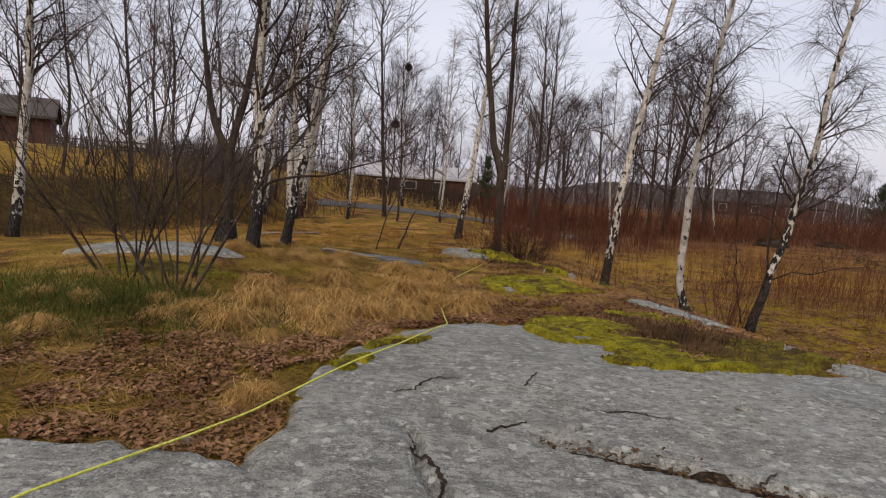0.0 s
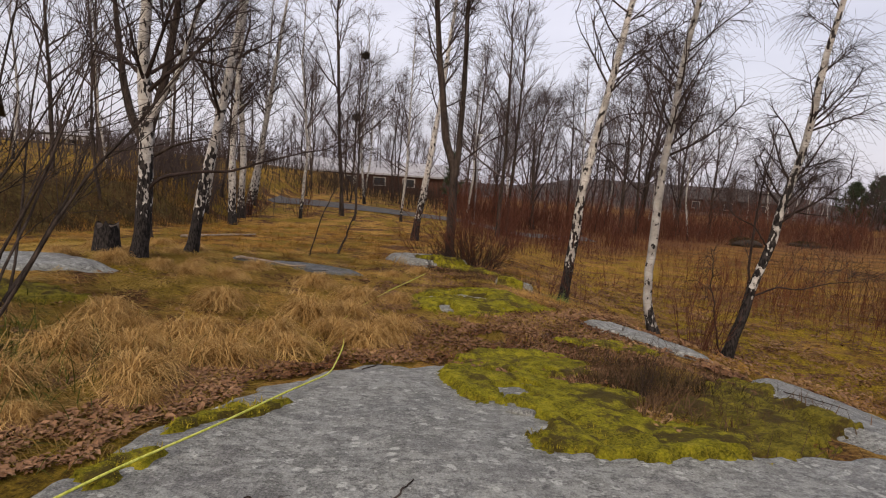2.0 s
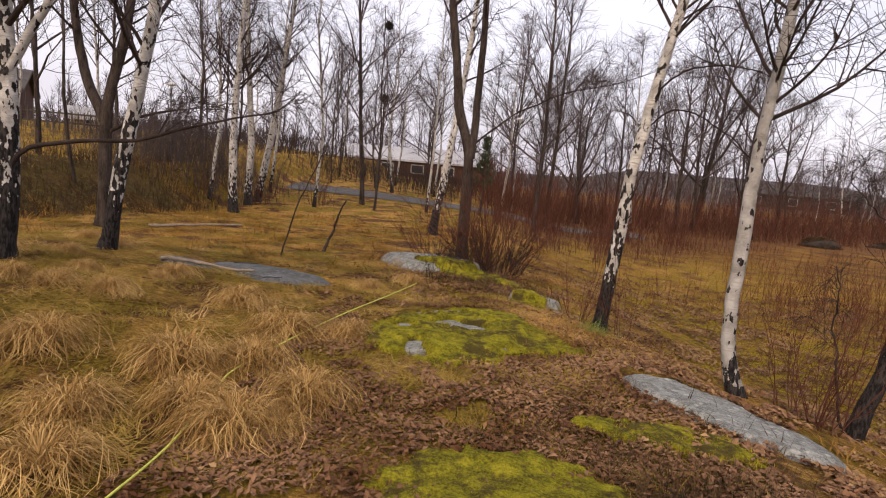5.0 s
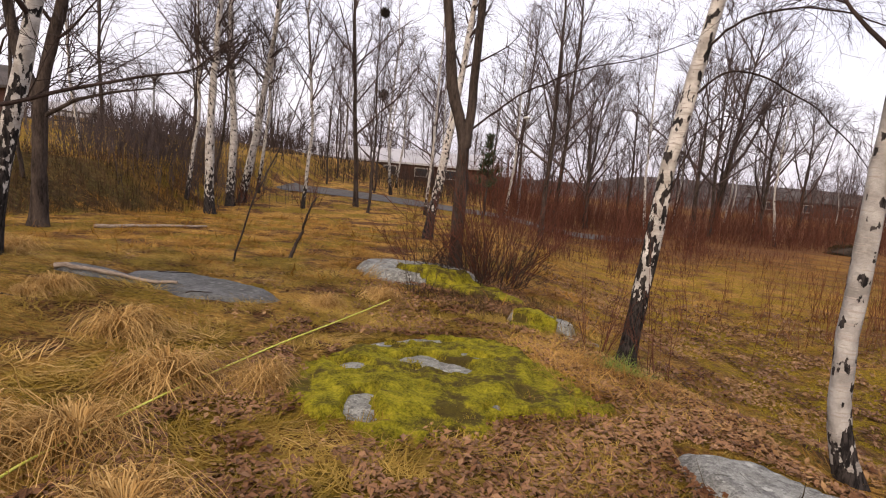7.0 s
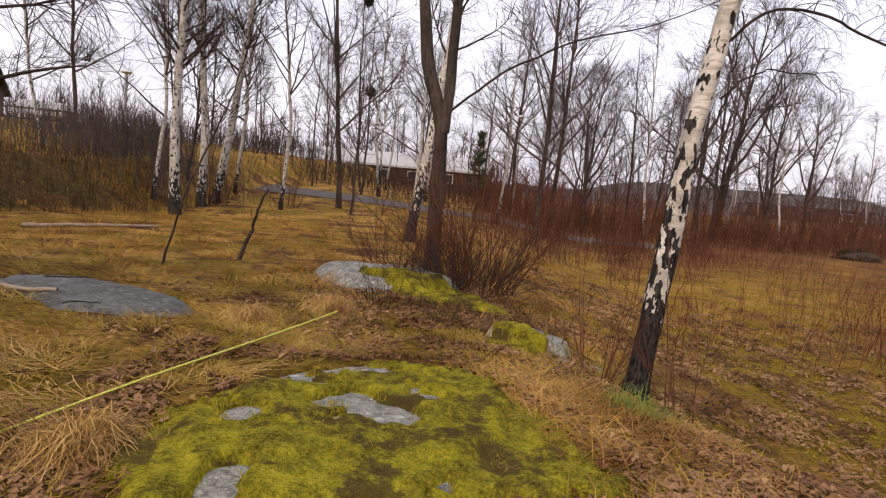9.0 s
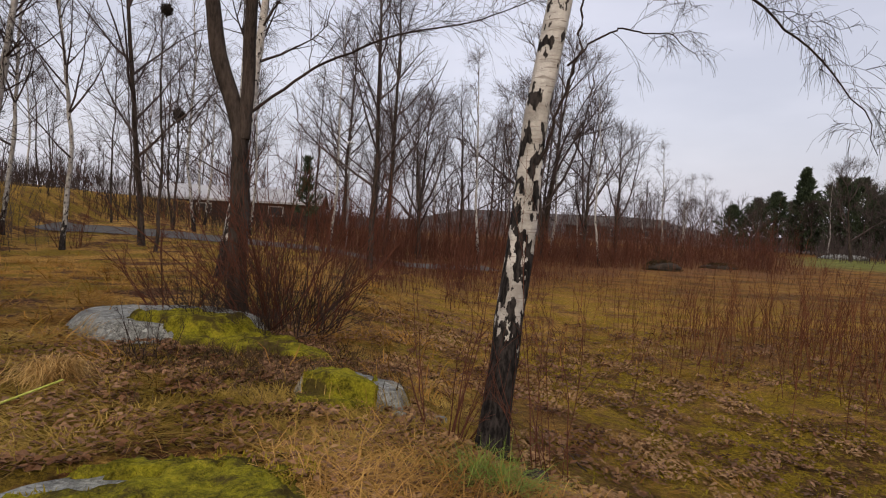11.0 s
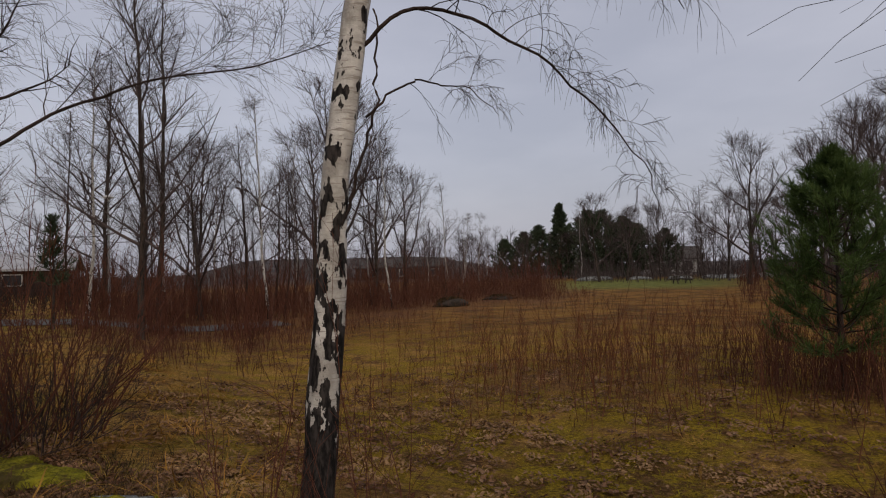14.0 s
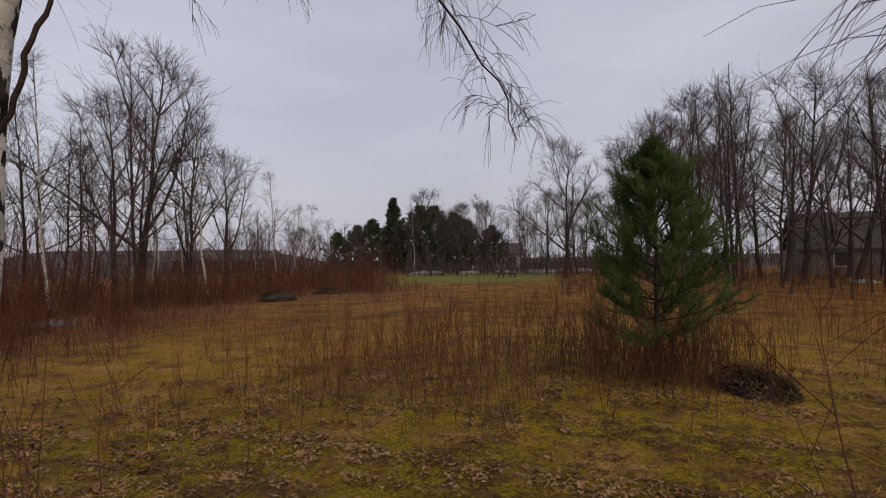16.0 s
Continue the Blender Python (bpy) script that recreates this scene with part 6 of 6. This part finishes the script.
n = 170000
zonepick = g.uniform(0, 1, n)
x = np.where(zonepick < 0.25, g.uniform(-3.4, 0.2, n), np.where(zonepick < 0.5, g.uniform(-0.4, 4.2, n), np.where(zonepick < 0.62, g.normal(1.6, 0.9, n), g.uniform(2.5, 15, n))))
y = np.where(zonepick < 0.25, g.uniform(2.4, 6.6, n), np.where(zonepick < 0.5, g.uniform(6.6, 11.5, n), np.where(zonepick < 0.62, g.normal(13.4, 1.0, n), 7 + 13 * g.uniform(0, 1, n))))
near_slab = (inside(x, y, ROCKS["main"], 0.16) > -0.3) & (x < 2.5) & (y > 4.6)
ok = clear_of_rock(x, y, 0.02) & (near_slab | ((x > 1.4) & (x < 3.2) & (y > 7.5) & (y < 12)) | (lumps(x, y, 0.55, 11) + 0.7 * lumps(x, y, 0.2, 3) > np.where(x > 2.6, 0.12, -0.2))) & (g.uniform(0, 1, n) > 0.6 * on_moss(x, y))
x, y = x[ok], y[ok]
n = len(x)
a, sz = g.uniform(0, 2 * math.pi, n), g.uniform(0.009, 0.024, n) * np.where(x > 3.5, 1.25, 1.0)
u = np.stack([np.cos(a), np.sin(a), g.normal(0, 0.3, n)], 1)
v = np.stack([-np.sin(a), np.cos(a), g.normal(0, 0.3, n)], 1)
c = np.stack([x, y, surface(x, y) + 0.012 + g.uniform(0, 0.025, n)], 1)
up = np.array([0, 0, 1.0])
q = np.stack([c - u * sz[:, None] * 1.3, c - v * sz[:, None] * 0.7 + up * sz[:, None] * 0.25, c + u * sz[:, None] * 1.3, c + v * sz[:, None] * 0.7 + up * sz[:, None] * 0.25], 1).reshape(-1, 3)
i = np.arange(n) * 4
tagged(new("leaf_litter", mesh_np("leaf_litter", q, np.concatenate([np.stack([i, i + 1, i + 2], 1), np.stack([i, i + 2, i + 3], 1)]), M_LEAF, False)), "brown fallen birch and alder leaves on the ground", "leaves", kind="stuff")

# dark strips as painted shade, and dead leaves, in the slab's cracks
def seam(label, pts, wide, seed, lift=0.005):
    """A ragged dark strip laid along a crack, its shade put in as colour."""
    r_ = np.random.default_rng(seed)
    p = curve_through([(a_, b_, 0) for a_, b_ in pts], 60, r_, 0.009)
    side_ = norm(np.cross(np.gradient(p, axis=0), [0, 0, 1.0]))
    w_ = wide * np.convolve(r_.uniform(0.2, 1.5, 64), np.ones(5) / 5, mode="valid")[:, None] * np.sin(np.linspace(0.15, 3.0, 60))[:, None]
    rows = np.stack([p - side_ * w_, p + side_ * w_ * np.convolve(r_.uniform(0.2, 1.5, 62), np.ones(3) / 3, mode="valid")[:, None]], 1)
    rows[..., 2] = surface(rows[..., 0], rows[..., 1]) + lift
    j_ = np.arange(59) * 2
    return tagged(new("crack_shade", mesh_np("crack_shade", rows.reshape(-1, 3), np.concatenate([np.stack([j_, j_ + 1, j_ + 3], 1), np.stack([j_, j_ + 3, j_ + 2], 1)]), M_CRACK_SHADE)), label, "earth", kind="stuff")


seam("black painted shade of a narrow crack in the bedrock", [(-0.34, 3.12), (-0.22, 2.85), (-0.16, 2.6), (-0.02, 2.3)], 0.016, 701)
seam("painted shade and dark debris in the slab's long crack", [(0.45, 3.15), (0.95, 2.98), (1.5, 2.77), (2.1, 2.53), (3.0, 2.2)], 0.042, 702, 0.012)
seam("black painted shade of a fine crack in the bedrock", [(-0.55, 3.75), (-0.35, 3.82), (-0.3, 4.05), (-0.1, 4.1)], 0.010, 703)
seam("black painted shade of a fine crack in the bedrock", [(0.7, 3.7), (1.05, 3.75), (1.3, 3.6)], 0.010, 704)
def scatter_leaves(label, x, y, lo, hi, mat):
    """Small curled leaves lying on the ground."""
    n_ = len(x)
    a_, s_ = g.uniform(0, 2 * math.pi, n_), g.uniform(lo, hi, n_)[:, None]
    u_ = np.stack([np.cos(a_), np.sin(a_), g.normal(0, 0.35, n_)], 1) * s_ * 1.3
    v_ = np.stack([-np.sin(a_), np.cos(a_), g.normal(0, 0.35, n_)], 1) * s_ * 0.7
    c_ = np.stack([x, y, surface(x, y) + 0.014 + g.uniform(0, 0.03, n_)], 1)
    lift_ = np.array([0, 0, 0.25]) * s_
    q_ = np.stack([c_ - u_, c_ - v_ + lift_, c_ + u_, c_ + v_ + lift_], 1).reshape(-1, 3)
    j_ = np.arange(n_) * 4
    return tagged(new("leaf_litter", mesh_np("leaf_litter", q_, np.concatenate([np.stack([j_, j_ + 1, j_ + 2], 1), np.stack([j_, j_ + 2, j_ + 3], 1)]), mat, False)), label, "leaves", kind="stuff")


# crack debris; its dark colour also stands for the shade of the ledge
x = g.uniform(0.4, 3.2, 420)
scatter_leaves("leaves and dirt in a bedrock crack, darkened as its shade", x, 3.03 - 0.38 * (x - 0.8) + g.normal(0, 0.05, 420), 0.008, 0.02, M_HEATHER)
x, y = 2.4 + 5.5 * g.uniform(0, 1, 46000) ** 1.3, 8.0 + 10 * g.uniform(0, 1, 46000) ** 1.1
ok = clear_of_rock(x, y, 0.02) & (lumps(x, y, 0.7, 21) + 0.9 * lumps(x, y, 0.22, 8) > 0.25)
scatter_leaves("bleached tan leaves on the slope and meadow", x[ok], y[ok], 0.009, 0.024, M_PALELEAF)
x, y = g.uniform(-5.0, 2.4, 16000), g.uniform(3.0, 14.0, 16000)
ok = clear_of_rock(x, y, 0.02) & (lumps(x, y, 0.5, 17) + 0.7 * lumps(x, y, 0.2, 6) > 0.45)
scatter_leaves("bleached tan leaves among the grass of the rise", x[ok], y[ok], 0.009, 0.022, M_PALELEAF)

# moss fibres stand up from the cushions
for k, (spots, thick, label) in MOSS.items():
    if k in ("olive_moss", "left_moss"):
        continue
    x0, x1 = min(q[0] - max(q[2:4]) for q in spots), max(q[0] + max(q[2:4]) for q in spots)
    y0, y1 = min(q[1] - max(q[2:4]) for q in spots), max(q[1] + max(q[2:4]) for q in spots)
    n = int(14000 * min(2.2, (x1 - x0) * (y1 - y0) / 3))
    x, y = g.uniform(x0, x1, n), g.uniform(y0, y1, n)
    ok = (inside(x, y, spots, 0.16, 3.0) - 0.10 * (1 + lumps(x, y, 0.10, 7)) > 0.02) & (lumps(x, y, 0.25, 6) > -0.2)
    if k == "between":
        ok &= inside(x, y, BARE, 0.13, 1.0) < -0.05
    if k == "cushion":
        ok &= inside(x, y, HOLES, 0.13, 1.0) < -0.05
    x, y = x[ok], y[ok]
    n = len(x)
    O = np.stack([x, y, surface(x, y) + 0.02], 1)
    geo = blade_geo(g, O, g.uniform(0.014, 0.034, n), 0.0032 * g.uniform(0.6, 1.4, n), 0.1, 1.3, 3, 0.3)
    tagged(new("moss_tips", mesh_np("moss_tips", *geo, M_MOSSTIP)), "yellow-green moss tips and fine grass", "moss", kind="stuff")
